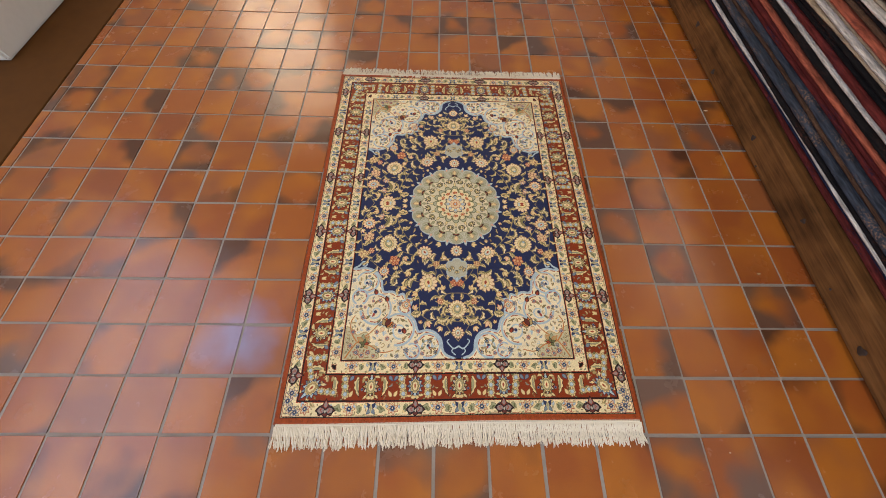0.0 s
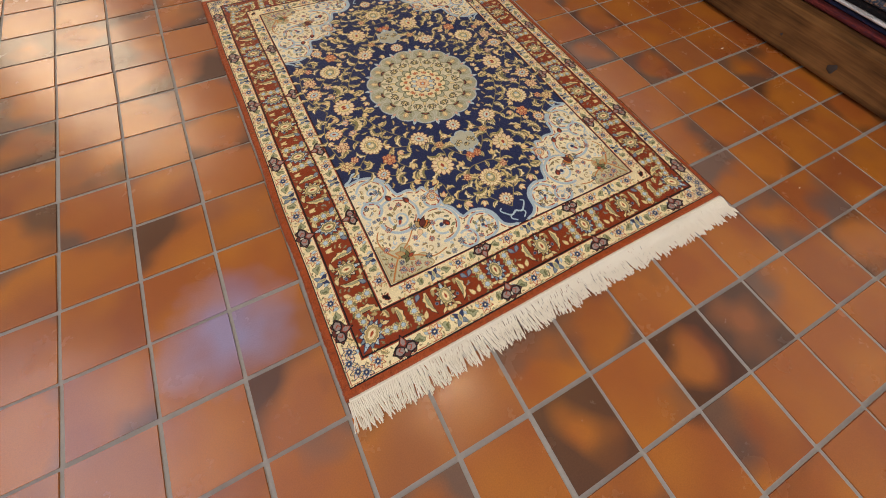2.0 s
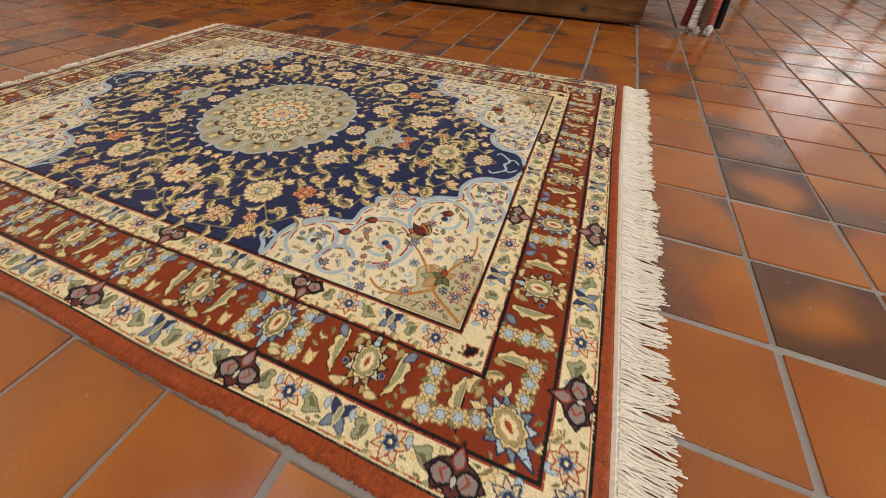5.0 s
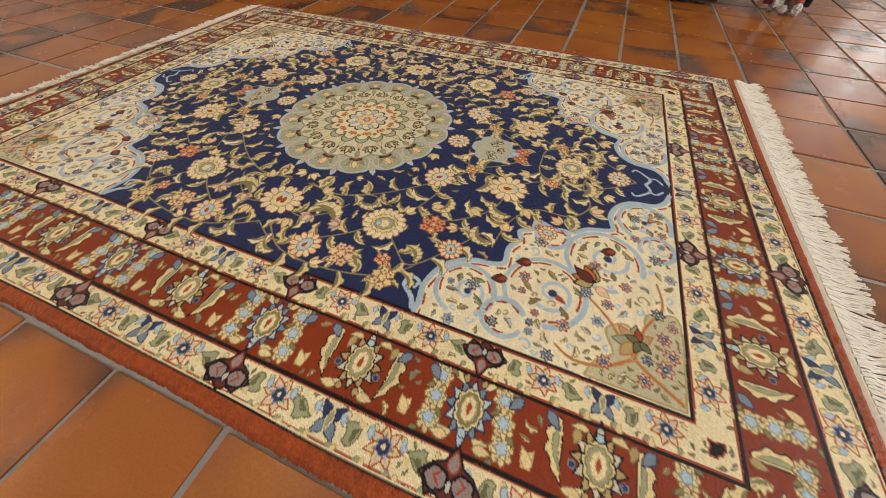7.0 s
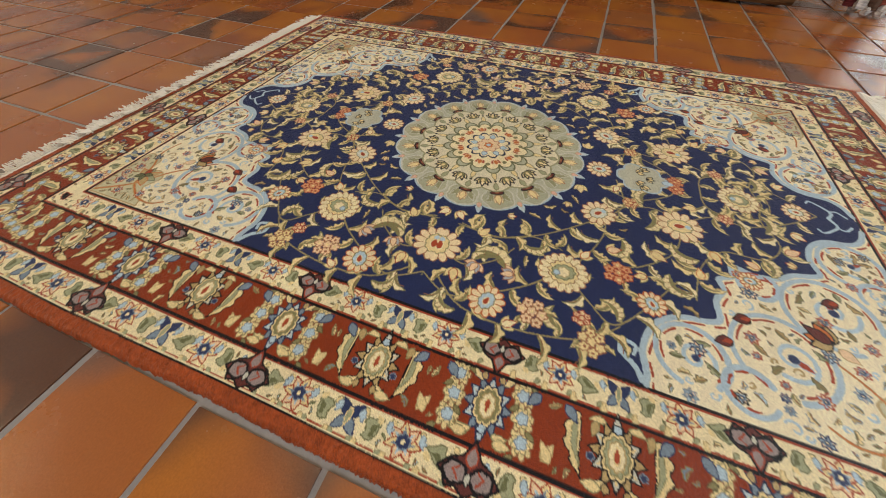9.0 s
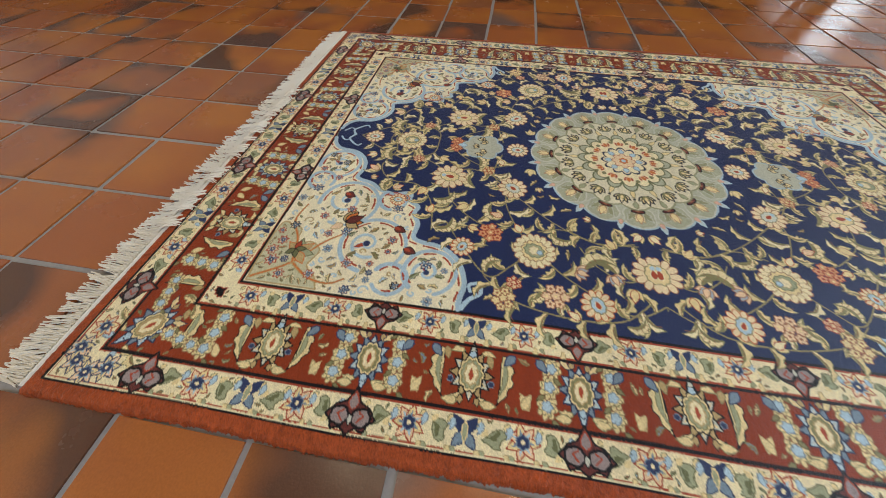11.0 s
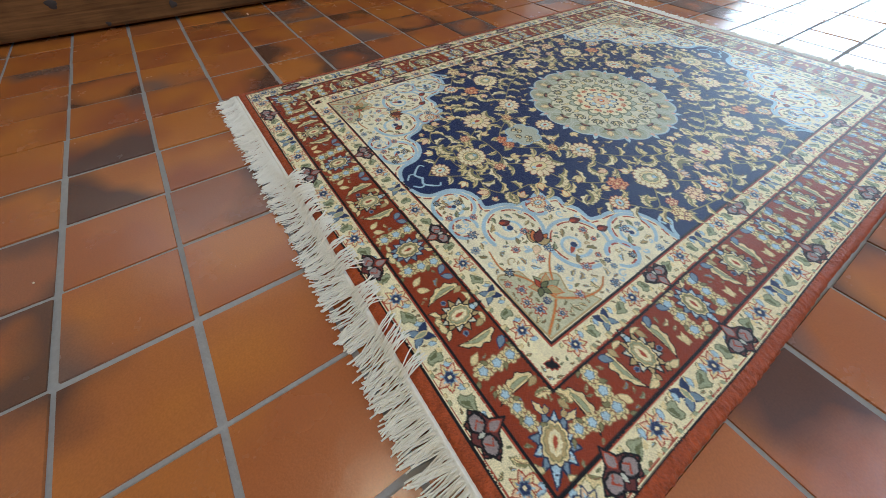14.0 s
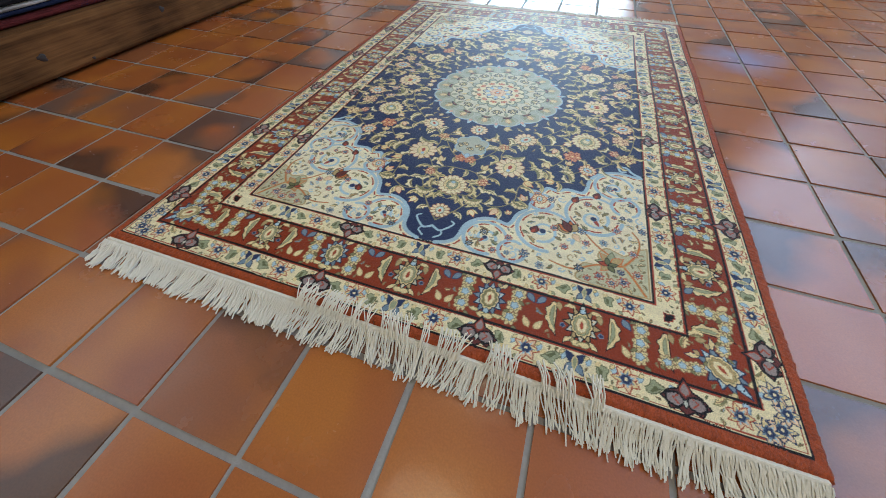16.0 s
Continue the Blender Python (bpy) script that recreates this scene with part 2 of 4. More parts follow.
def timber_beam(x):
    bm = bmesh.new()
    rows = []
    r = random.Random(int(x * 10))
    for i in range(61):
        y = 4.3 * i / 60
        w = 0.0015 * math.sin(y * 9) + r.uniform(-0.0008, 0.0008)
        ring_pts = [(0.006, 0.010), (0.0, 0.018), (0.0 + w, 0.06), (0.0, BZ - 0.012), (0.010, BZ + w), (0.13, BZ), (0.14, BZ - 0.01), (0.14, 0.012)]
        rows.append([bm.verts.new((x + a, y, b)) for a, b in ring_pts])
    for a, b in zip(rows, rows[1:]):
        for j in range(8):
            bm.faces.new((a[j], b[j], b[(j + 1) % 8], a[(j + 1) % 8]))
    bm.faces.new(rows[0]), bm.faces.new(rows[-1][::-1])
    bmesh.ops.recalc_face_normals(bm, faces=bm.faces)
    ob = tagged(part("timber_beam", bm, BEAM), "old pine beam with dark knots under the stacked rugs", "beam", "timbers under the rug pile")
    for y in (0.6, 2.1, 3.6):
        part("foot_block", box(x + 0.03, x + 0.11, y, y + 0.12, 0.0, 0.012), BEAM, ob)
    return ob


front_beam = timber_beam(BX)
timber_beam(2.45)
for y, z, rad in ((1.063, 0.062, 0.0095), (0.662, 0.076, 0.0085), (0.225, 0.045, 0.012), (1.79, 0.085, 0.012), (1.49, 0.045, 0.010), (1.69, 0.02, 0.006), (0.95, 0.022, 0.004), (2.5, 0.07, 0.011), (0.42, 0.05, 0.004)):
    bm = bmesh.new()
    bmesh.ops.create_uvsphere(bm, u_segments=14, v_segments=8, radius=1.0)
    for v in bm.verts:
        a = math.atan2(v.co.z, v.co.y)
        k = 1 + 0.16 * math.sin(3 * a + y * 7) + 0.08 * math.sin(5 * a)
        v.co = Vector((BX + v.co.x * 0.0022, y + v.co.y * rad * 1.15 * k, z + v.co.z * rad * k))
    part("knot", bm, KNOT, front_beam)


def folded_rug(z, thick, front, y0, y1, seed, wool, label):
    """One folded rug of the pile: soft, rounded along its front fold, a little wavy."""
    r = random.Random(seed)
    bm = bmesh.new()
    ph = [r.uniform(0, 6.28) for _ in range(4)]
    rows = []
    for i in range(81):
        y = y0 + (y1 - y0) * i / 80
        dx = 0.006 * math.sin(y * 2.3 + ph[0]) + 0.003 * math.sin(y * 7.1 + ph[1]) + r.uniform(-0.0012, 0.0012)
        dz = 0.0016 * math.sin(y * 3.1 + ph[2])
        prof = [(0.8, 0.0), (0.012, 0.0), (0.003, thick * 0.2), (0.0, thick * 0.5), (0.003, thick * 0.8), (0.012, thick), (0.8, thick)]
        rows.append([bm.verts.new((front + dx * (a < 0.5) + a, y, z + b + dz)) for a, b in prof])
    for a, b in zip(rows, rows[1:]):
        for j in range(7):
            bm.faces.new((a[j], b[j], b[(j + 1) % 7], a[(j + 1) % 7]))
    bm.faces.new(rows[0]), bm.faces.new(rows[-1][::-1])
    bmesh.ops.recalc_face_normals(bm, faces=bm.faces)
    for f in bm.faces:
        f.smooth = True
    return tagged(part("folded_rug", bm, WOOLS[wool]), label, "rug", "pile of folded rugs")


TONES = {"navy": "navy blue", "maroon": "dark maroon red", "white": "off-white", "black": "near-black", "slate": "patterned slate blue", "coral": "faded coral red", "beige": "sandy beige", "brown": "dark brown"}
zz, stack_dice = BZ + 0.002, random.Random(21)
for k, wool in enumerate("maroon navy white black slate brown slate maroon maroon coral black white maroon black black beige white beige coral brown black white beige black".split()):
    thick = stack_dice.uniform(0.011, 0.017) * (1.5 if wool in ("slate", "maroon") else 1)
    folded_rug(zz, thick, BX + 0.040 + 0.0016 * k + stack_dice.uniform(-0.012, 0.012), -0.18 + stack_dice.uniform(-0.05, 0.06), 4.2 + stack_dice.uniform(-0.1, 0.1), k, wool,
               "folded %s wool rug lying in a tall pile" % TONES[wool])
    zz += thick + 0.0005

# the end of one rug hangs from the pile to the floor
hanging = tagged(new("hanging_rug_end"), "striped rug end with white tassels hanging to the tiles", "rug")
hang_dice = random.Random(4)
for k, wool in enumerate(("maroon", "white", "brown", "coral", "black")):
    bm = bmesh.new()
    rows = []
    for i in range(13):
        u = i / 12
        z = 0.30 * (1 - u) + 0.020
        x = 1.80 + 0.03 * math.sin(u * 3 + k) - 0.03 * u
        y = -0.19 - 0.026 * (k - 2) - 0.03 * u + 0.006 * math.sin(u * 7 + k)
        rows.append([bm.verts.new((x + a, y + b, z)) for a, b in ((-0.006, -0.014), (-0.011, 0.0), (-0.006, 0.014), (0.006, 0.014), (0.006, -0.014))])
    for a, b in zip(rows, rows[1:]):
        for j in range(5):
            bm.faces.new((a[j], b[j], b[(j + 1) % 5], a[(j + 1) % 5]))
    bm.faces.new(rows[-1]), bm.faces.new(rows[0][::-1])
    bmesh.ops.recalc_face_normals(bm, faces=bm.faces)
    part("stripe", bm, WOOLS[wool], hanging, "%s stripe" % TONES[wool])
for k in range(7):
    bm = bmesh.new()
    bmesh.ops.create_icosphere(bm, subdivisions=2, radius=1.0)
    cx, cy = 1.755 + hang_dice.uniform(-0.02, 0.025), -0.21 + hang_dice.uniform(-0.045, 0.04)
    ph = hang_dice.uniform(0, 6)
    for v in bm.verts:
        wob = 1 + 0.25 * math.sin(v.co.x * 5 + ph) * math.cos(v.co.y * 6 + ph)
        v.co = Vector((cx + v.co.x * 0.016 * wob, cy + v.co.y * 0.013 * wob, 0.018 + v.co.z * 0.018 * wob))
    part("white_tuft", bm, WOOLS["white"], hanging, "loose white wool tuft")

# a wooden table further along the wall, of which the feet are seen
table = tagged(new("side_table"), "dark turned-wood side table standing on the tiles", "table")
table.matrix_world = pose(3.06, -0.94, 0.0)
part("tabletop", box(-0.30, 0.30, -0.42, 0.42, 0.70, 0.73, 0.006), BEAM, table)
part("apron", box(-0.25, 0.25, -0.36, 0.36, 0.61, 0.698), BEAM, table)
LEG = ((0.0, 0.020), (0.015, 0.026), (0.05, 0.018), (0.08, 0.013), (0.12, 0.022), (0.16, 0.014), (0.42, 0.024), (0.50, 0.016), (0.56, 0.026), (0.61, 0.026))
for lx, ly in ((-0.22, 0.34), (-0.22, -0.34), (0.22, 0.34), (0.22, -0.34)):
    bm = bmesh.new()
    rows = [[bm.verts.new((lx + r * math.cos(k * math.pi / 6), ly + r * math.sin(k * math.pi / 6), z)) for k in range(12)] for z, r in LEG]
    for a, b in zip(rows, rows[1:]):
        for k in range(12):
            bm.faces.new((a[k], a[(k + 1) % 12], b[(k + 1) % 12], b[k])).smooth = True
    bm.faces.new(rows[0][::-1]), bm.faces.new(rows[-1])
    part("leg", bm, BEAM, table)

# the lamps in the ceiling
for lx, ly in LAMPS:
    lamp = tagged(new("ceiling_lamp"), "small round metal spotlight fixed under the ceiling", "lamp", "ceiling spotlights")
    bm = bmesh.new()
    bmesh.ops.create_cone(bm, cap_ends=True, segments=24, radius1=0.11, radius2=0.09, depth=0.05, matrix=Matrix.Translation((lx, ly, H - 0.028)))
    part("housing", bm, FRAME, lamp)


# ---- the knotted rug ----
HX, HY = 0.512, 0.714          # half width and half length of the pile
RUG_TOP = 0.0115
KNOT_D = 0.00112                # size of one knot
SS = 2                         # drawing cells per knot
CELL = KNOT_D / SS


def srgb(r, g, b):
    return np.array([(c / 255 / 12.92) if c / 255 <= 0.04045 else ((c / 255 + 0.055) / 1.055) ** 2.4 for c in (r, g, b)])


NAVY = srgb(35, 45, 84)
CREAM, IVORY = srgb(246, 228, 178), srgb(248, 232, 190)
RUST, EDGE_RUST, RED = srgb(142, 54, 15), srgb(160, 72, 28), srgb(172, 72, 40)
BLACK, MAROON, GREY = srgb(12, 8, 9), srgb(104, 48, 40), srgb(158, 140, 132)
SAGE, OLIVE, MOSS = srgb(168, 168, 128), srgb(140, 132, 86), srgb(112, 112, 72)
GOLD, TAN, PEACH = srgb(238, 214, 152), srgb(192, 164, 108), srgb(240, 206, 160)
SKY, STEEL, BLUE = srgb(188, 208, 214), srgb(128, 144, 154), srgb(48, 58, 92)
PINK, ORANGE, STONE = srgb(226, 178, 152), srgb(208, 116, 50), srgb(208, 204, 182)


class Weave:
    """One quarter of the design, x and y from the centre outwards; drawn shape by shape."""

    def __init__(self):
        self.nx, self.ny = int(HX / CELL) + 2, int(HY / CELL) + 2
        self.col = np.zeros((self.ny, self.nx, 3), np.float32)
        self.lab = np.zeros((self.ny, self.nx), np.int16)
        self.names = ["field"]
        self.on_axis = [(True, True)]
        self.now = 0

    def motif(self, name, x=1.0, y=1.0):
        """From here on, what is drawn belongs to a new piece of that name; x or y 0: it straddles that axis."""
        self.names.append(name)
        self.on_axis.append((x == 0, y == 0))
        self.now = len(self.names) - 1
        return self.now

    def window(self, lo, hi):
        i0, j0 = max(int(lo[0] / CELL) - 1, 0), max(int(lo[1] / CELL) - 1, 0)
        i1, j1 = min(int(hi[0] / CELL) + 2, self.nx), min(int(hi[1] / CELL) + 2, self.ny)
        if i1 <= i0 or j1 <= j0:
            return None
        X, Y = np.meshgrid((np.arange(i0, i1) + 0.5) * CELL, (np.arange(j0, j1) + 0.5) * CELL)
        return (slice(j0, j1), slice(i0, i1)), X, Y

    def fill(self, pts, colour, line=None, lw=0.0011, within=None):
        pts, lw = np.asarray(pts, float), lw * 0.68
        got = self.window(pts.min(0) - lw, pts.max(0) + lw)
        if got is None:
            return
        at, X, Y = got
        inside = np.zeros(X.shape, bool)
        near = np.full(X.shape, 9.0)
        for (ax, ay), (bx, by) in zip(pts, np.roll(pts, -1, 0)):
            if ay != by:
                cross = ((ay > Y) != (by > Y)) & (X < (bx - ax) * (Y - ay) / (by - ay) + ax)
                inside ^= cross
            if line is not None:
                dx, dy = bx - ax, by - ay
                u = np.clip(((X - ax) * dx + (Y - ay) * dy) / (dx * dx + dy * dy + 1e-12), 0, 1)
                np.minimum(near, (X - ax - u * dx) ** 2 + (Y - ay - u * dy) ** 2, out=near)
        ok = True if within is None else (self.lab[at] == within)
        if line is not None:
            rim = (near < lw * lw) & ok
            self.col[at][rim & ~inside] = line
            self.col[at][rim & inside] = line
            self.lab[at][rim] = self.now
            inside &= ~rim
        inside &= ok
        self.col[at][inside] = colour
        self.lab[at][inside] = self.now

    def stroke(self, pts, w0, w1, colour, within=None):
        pts = np.asarray(pts, float)
        got = self.window(pts.min(0) - max(w0, w1), pts.max(0) + max(w0, w1))
        if got is None:
            return
        at, X, Y = got
        hit = np.zeros(X.shape, bool)
        for k in range(len(pts) - 1):
            (ax, ay), (bx, by) = pts[k], pts[k + 1]
            w = w0 + (w1 - w0) * (k + 0.5) / (len(pts) - 1)
            dx, dy = bx - ax, by - ay
            u = np.clip(((X - ax) * dx + (Y - ay) * dy) / (dx * dx + dy * dy + 1e-12), 0, 1)
            hit |= (X - ax - u * dx) ** 2 + (Y - ay - u * dy) ** 2 < w * w
        if within is not None:
            hit &= self.lab[at] == within
        self.col[at][hit] = colour
        self.lab[at][hit] = self.now


def placed(pts, at, turn=0.0, size=1.0, flip=False):
    """Points of a shape, moved to at, turned by degrees."""
    p = np.asarray(pts, float) * size
    if flip:
        p = p * (-1, 1)
    c, s = math.cos(radians(turn)), math.sin(radians(turn))
    return np.stack((p[:, 0] * c - p[:, 1] * s + at[0], p[:, 0] * s + p[:, 1] * c + at[1]), 1)


def curve(pts, n=6, closed=False):
    """A smooth line through points."""
    p = np.asarray(pts, float)
    m = len(p)
    out = []
    for k in range(m if closed else m - 1):
        a, b, c, d = (p[(k + o) % m] if closed else p[min(max(k + o, 0), m - 1)] for o in (-1, 0, 1, 2))
        for u in np.arange(n) / n:
            out.append(0.5 * ((2 * b) + (c - a) * u + (2 * a - 5 * b + 4 * c - d) * u * u + (3 * b - a - 3 * c + d) * u ** 3))
    if not closed:
        out.append(p[-1])
    return np.array(out)


def ring(n, r, dent=0.0, sharp=1.0, sides=4):
    """A round or petalled outline with n lobes."""
    a = np.linspace(0, 2 * math.pi, n * sides * 2, endpoint=False)
    return np.stack((np.cos(a), np.sin(a)), 1) * (r * (1 - dent * (1 - np.abs(np.cos(a * n / 2)) ** sharp)))[:, None]


def petal(length, width):
    u = np.linspace(0, 1, 7)
    w = width * np.sin(math.pi * u ** 0.75)
    return np.concatenate((np.stack((-w, u * length), 1), np.stack((w, u * length), 1)[-2:0:-1]))


def leaf(length, width, bend=0.5, teeth=3, jag=0.5):
    """A curved leaf with a saw edge along its outer side."""
    u = np.linspace(0, 1, 4 * teeth + 1)
    a = bend * u
    cx, cy = np.cumsum(np.sin(a * 2.2)) * length / len(u), np.cumsum(np.cos(a * 2.2)) * length / len(u)
    w = width * np.sin(math.pi * np.clip(u, 0.03, 1) ** 0.7)
    outer = w * (1 + jag * np.where(np.arange(len(u)) % 4 < 2, 1, -0.3))
    nx, ny = np.cos(a * 2.2), -np.sin(a * 2.2)
    left = np.stack((cx - nx * outer, cy - ny * outer), 1)
    right = np.stack((cx + nx * w * 0.7, cy + ny * w * 0.7), 1)
    return np.concatenate((left, right[::-1]))


W = Weave()
dice = random.Random(11)


BARK = srgb(150, 104, 68)


LEAF_GOLD, LEAF_DARK, CLAY_LINE = srgb(230, 208, 146), srgb(92, 80, 46), srgb(176, 124, 84)


def draw_leaf(at, turn, length, width, bend=0.5, colour=GOLD, line=OLIVE, flip=False, within=None):
    """A saw-edged leaf, light along its outer side and green along its spine."""
    W.fill(placed(leaf(length, width, bend), at, turn, 1, flip), colour, line, 0.0006, within)
    shade = leaf(length * 0.92, width * 0.34, bend, 2, 0.1) + (width * 0.36, 0)
    W.fill(placed(shade, at, turn, 1, flip), OLIVE if colour is not SAGE else MOSS, within=within)
    W.stroke(placed(leaf(length * 0.8, 0.0002, bend, 2, 0.0)[:9], at, turn, 1, flip), 0.0004, 0.0004, BARK if colour is not SAGE else MOSS, within)


def draw_acanthus(at, turn, length, hand=1):
    """A large curled leaf with a fat lobed back, its tip rolled over."""
    u = np.linspace(0, 1, 29)
    a = radians(112) * u ** 1.2 * hand
    mid = np.cumsum(np.stack((np.sin(a), np.cos(a)), 1), 0) * length / 29
    way = np.stack((np.cos(a), -np.sin(a)), 1) * -hand
    fat = length * 0.20 * np.sin(math.pi * np.clip(u, 0.02, 1) ** 0.8)
    lobes = fat * (1 + 0.34 * np.abs(np.sin(u * math.pi * 6)))
    W.fill(placed(np.concatenate((mid + way * lobes[:, None], (mid - way * fat[:, None] * 0.35)[::-1])), at, turn), CREAM * 0.5 + LEAF_GOLD * 0.5, OLIVE, 0.0010)
    W.fill(placed(np.concatenate((mid + way * fat[:, None] * 0.25, (mid - way * fat[:, None] * 0.30)[::-1])), at, turn), OLIVE, None)
    for k in range(5, 25, 4):
        W.stroke(placed([mid[k], mid[k] + way[k] * lobes[k] * 0.8], at, turn), 0.0005, 0.0004, BARK)


def draw_mum(at, r, turn=0.0):
    """A large pale bloom: a toothed rim of petals round a sage ring and a blue heart."""
    W.fill(placed(ring(17, r * 1.04, 0.16, 0.6), at, turn), CREAM, CLAY_LINE, 0.0010)
    for k in range(17):
        W.stroke(placed([(0, r * 0.62), (0, r * 0.9)], at, turn + 360 * (k + 0.5) / 17), 0.0006, 0.0005, TAN)
    W.fill(placed(ring(13, r * 0.64, 0.14), at, turn), GOLD, BARK, 0.0008)
    W.fill(placed(ring(9, r * 0.46, 0.15) * (0.9, 1.1), at, turn), SAGE, MOSS, 0.0009)
    W.fill(placed(ring(7, r * 0.27, 0.2), at, turn), CREAM, TAN, 0.0007)
    W.fill(placed(ring(5, r * 0.14, 0.2), placed([(0, -r * 0.28)], at, turn)[0]), SKY, STEEL, 0.0006)


def draw_lotus(at, r, turn=0.0, rim=None, heart=None):
    """A bloom with broad pointed petals, a peach bowl and a red seed."""
    rim, heart = RED if rim is None else rim, GOLD if heart is None else heart
    W.fill(placed(ring(12, r * 1.04, 0.26, 0.7), at, turn), CREAM * 0.6 + PEACH * 0.4, rim, 0.0010)
    for k in range(12):
        W.stroke(placed([(0, r * 0.50), (0, r * 0.80)], at, turn + 15 + 30 * k), 0.0007, 0.0005, rim)
    W.fill(placed(ring(9, r * 0.52, 0.12) * (0.84, 1.12), at, turn), heart, OLIVE, 0.0010)
    W.fill(placed(petal(r * 0.62, r * 0.17) - (0, r * 0.31), at, turn), RED, CREAM, 0.0009)
    W.fill(placed(ring(5, r * 0.13), placed([(0, r * 0.36)], at, turn)[0]), SKY, None)


def draw_cluster(at, r, turn=0.0, light=None, edge=None):
    """A bunch of small round florets with a leaf on each side."""
    light, edge = PEACH if light is None else light, RED if edge is None else edge
    for s in (-1, 1):
        draw_leaf(placed([(s * r * 0.5, -r * 0.2)], at, turn)[0], turn - 75 * s, r * 1.1, r * 0.2, 0.6 * s, LEAF_GOLD)
    for k, (x, y) in enumerate(((0, 0.75), (-0.55, 0.42), (0.55, 0.42), (0, 0.1), (-0.5, -0.28), (0.5, -0.28), (0, -0.68))):
        W.fill(placed(ring(5, r * 0.37, 0.32), placed([(x * r, y * r)], at, turn)[0], 30 * k), light, edge, 0.0009)
        W.fill(placed(ring(4, r * 0.11), placed([(x * r, y * r)], at, turn)[0]), GOLD if k % 2 else edge)


def draw_bud(at, turn, size, colour=PEACH, tip=RED):
    for side in (-1, 1):
        W.fill(placed(petal(size * 0.95, size * 0.24), at, turn + 38 * side), GOLD, OLIVE, 0.0007)
    W.fill(placed(petal(size * 1.1, size * 0.3), at, turn), colour, tip, 0.0008)


def draw_palmette(at, turn, size, petals, ground, heart, line, tips=SKY):
    """A lotus seen from the side: fans of rounded petals round a gold heart."""
    for k in (-5, 5, -3, 3, -1, 1):
        blade = placed(petal(size * 0.92, size * 0.19), (0, 0), 30 * k) * (0.82, 1.0)
        W.fill(placed(blade, at, turn), tips, line, 0.0012)
    for k in (-6, -4, 4, -2, 2, 0):
        blade = placed(petal(size * (1.12 if k == 0 else 0.86), size * 0.21), (0, 0), 30 * k) * (0.82, 1.0)
        W.fill(placed(blade, at, turn), petals, line, 0.0012)
        W.fill(placed(placed(petal(size * 0.74, size * 0.08), (0, 0), 30 * k) * (0.82, 1.0), at, turn), heart)
    W.fill(placed(ring(10, size * 0.56, 0.14) * (0.80, 1.08), at, turn), GOLD, line, 0.0011)
    W.fill(placed(ring(10, size * 0.44, 0.14) * (0.78, 1.1), at, turn), ground, OLIVE, 0.0009)
    W.fill(placed(ring(8, size * 0.31, 0.12) * (0.74, 1.2), at, turn), CREAM, TAN, 0.0010)
    W.fill(placed(petal(size * 0.46, size * 0.09) - (0, size * 0.22), at, turn), RED, GOLD, 0.0008)
    W.fill(placed(ring(5, size * 0.13, 0.2), placed([(0, size * 0.66)], at, turn)[0]), SKY, line, 0.0006)
    for side in (-1, 1):
        for reach, a, c in ((0.60, 100, GOLD), (0.30, 140, TAN)):
            W.fill(placed(leaf(size * reach, size * 0.12, 0.4 * side, 2, 0.3), placed([(side * size * 0.20, -size * 0.70)], at, turn)[0], turn - a * side), c, line, 0.0007)
        W.fill(placed(leaf(size * 0.55, size * 0.11, 0.5 * side, 2, 0.3), placed([(side * size * 0.26, size * 0.70)], at, turn)[0], turn - 62 * side), GOLD, OLIVE, 0.0007)


def draw_strip(at, turn, size):
    """A garland of three pale blue florets, each in a ruff of gold petals."""
    for v, x in ((-0.66, 0.05), (0.66, -0.05), (0.0, 0.0)):
        c = placed([(x * size, v * size)], at, turn)[0]
        W.fill(placed(ring(8, size * 0.46, 0.34, 0.6) * (0.80, 1.0), c, turn + 10), LEAF_GOLD, BARK, 0.0008)
        W.fill(placed(ring(8, size * 0.30, 0.3), c, turn + 25), GOLD, OLIVE, 0.0006)
        W.fill(placed(ring(5, size * 0.19, 0.25), c, turn), SKY, STEEL, 0.0008)
    for v, s in ((-0.33, 1), (0.33, -1), (-1.05, -1), (1.05, 1)):
        W.fill(placed(petal(size * 0.36, size * 0.09), placed([(s * size * 0.14, v * size)], at, turn)[0], turn - 55 * s), OLIVE, LEAF_DARK, 0.0006)


def draw_hook(at, turn, size, flip=False):
    """A tall curved leaf with a dark outline, a bud at its foot and a small blue one at its side."""
    W.fill(placed(placed(leaf(size * 2.2, size * 0.30, 0.36, 4, 0.3) - (size * 0.34, size * 1.02), (0, 0), 18), at, turn, 1, flip), GOLD, BLACK, 0.0009)
    W.fill(placed(placed(leaf(size * 1.7, size * 0.12, 0.36, 2, 0.1) - (size * 0.30, size * 0.85), (0, 0), 18), at, turn, 1, flip), SAGE, OLIVE, 0.0006)
    W.fill(placed(ring(5, size * 0.13, 0.2) + (size * 0.42, size * 0.30), at, turn, 1, flip), BLUE, STEEL, 0.0007)
    W.fill(placed(petal(size * 0.55, size * 0.15) + (size * 0.34, -size * 0.98), at, turn - 14, 1, flip), TAN, OLIVE, 0.0007)


def draw_flower(at, r, turn=0.0, edge=RED, inner=GOLD):
    for k in range(7):
        W.fill(placed(petal(r, r * 0.27), at, turn + 360 * k / 7), inner if k % 2 else PEACH, edge, 0.0010)
        W.fill(placed(petal(r * 0.7, r * 0.09), at, turn + 360 * k / 7), STEEL if k % 2 else SKY)
    W.fill(placed(ring(6, r * 0.40, 0.2), at), BLUE, STEEL, 0.0007)
    W.fill(placed(ring(4, r * 0.12), at), CREAM)


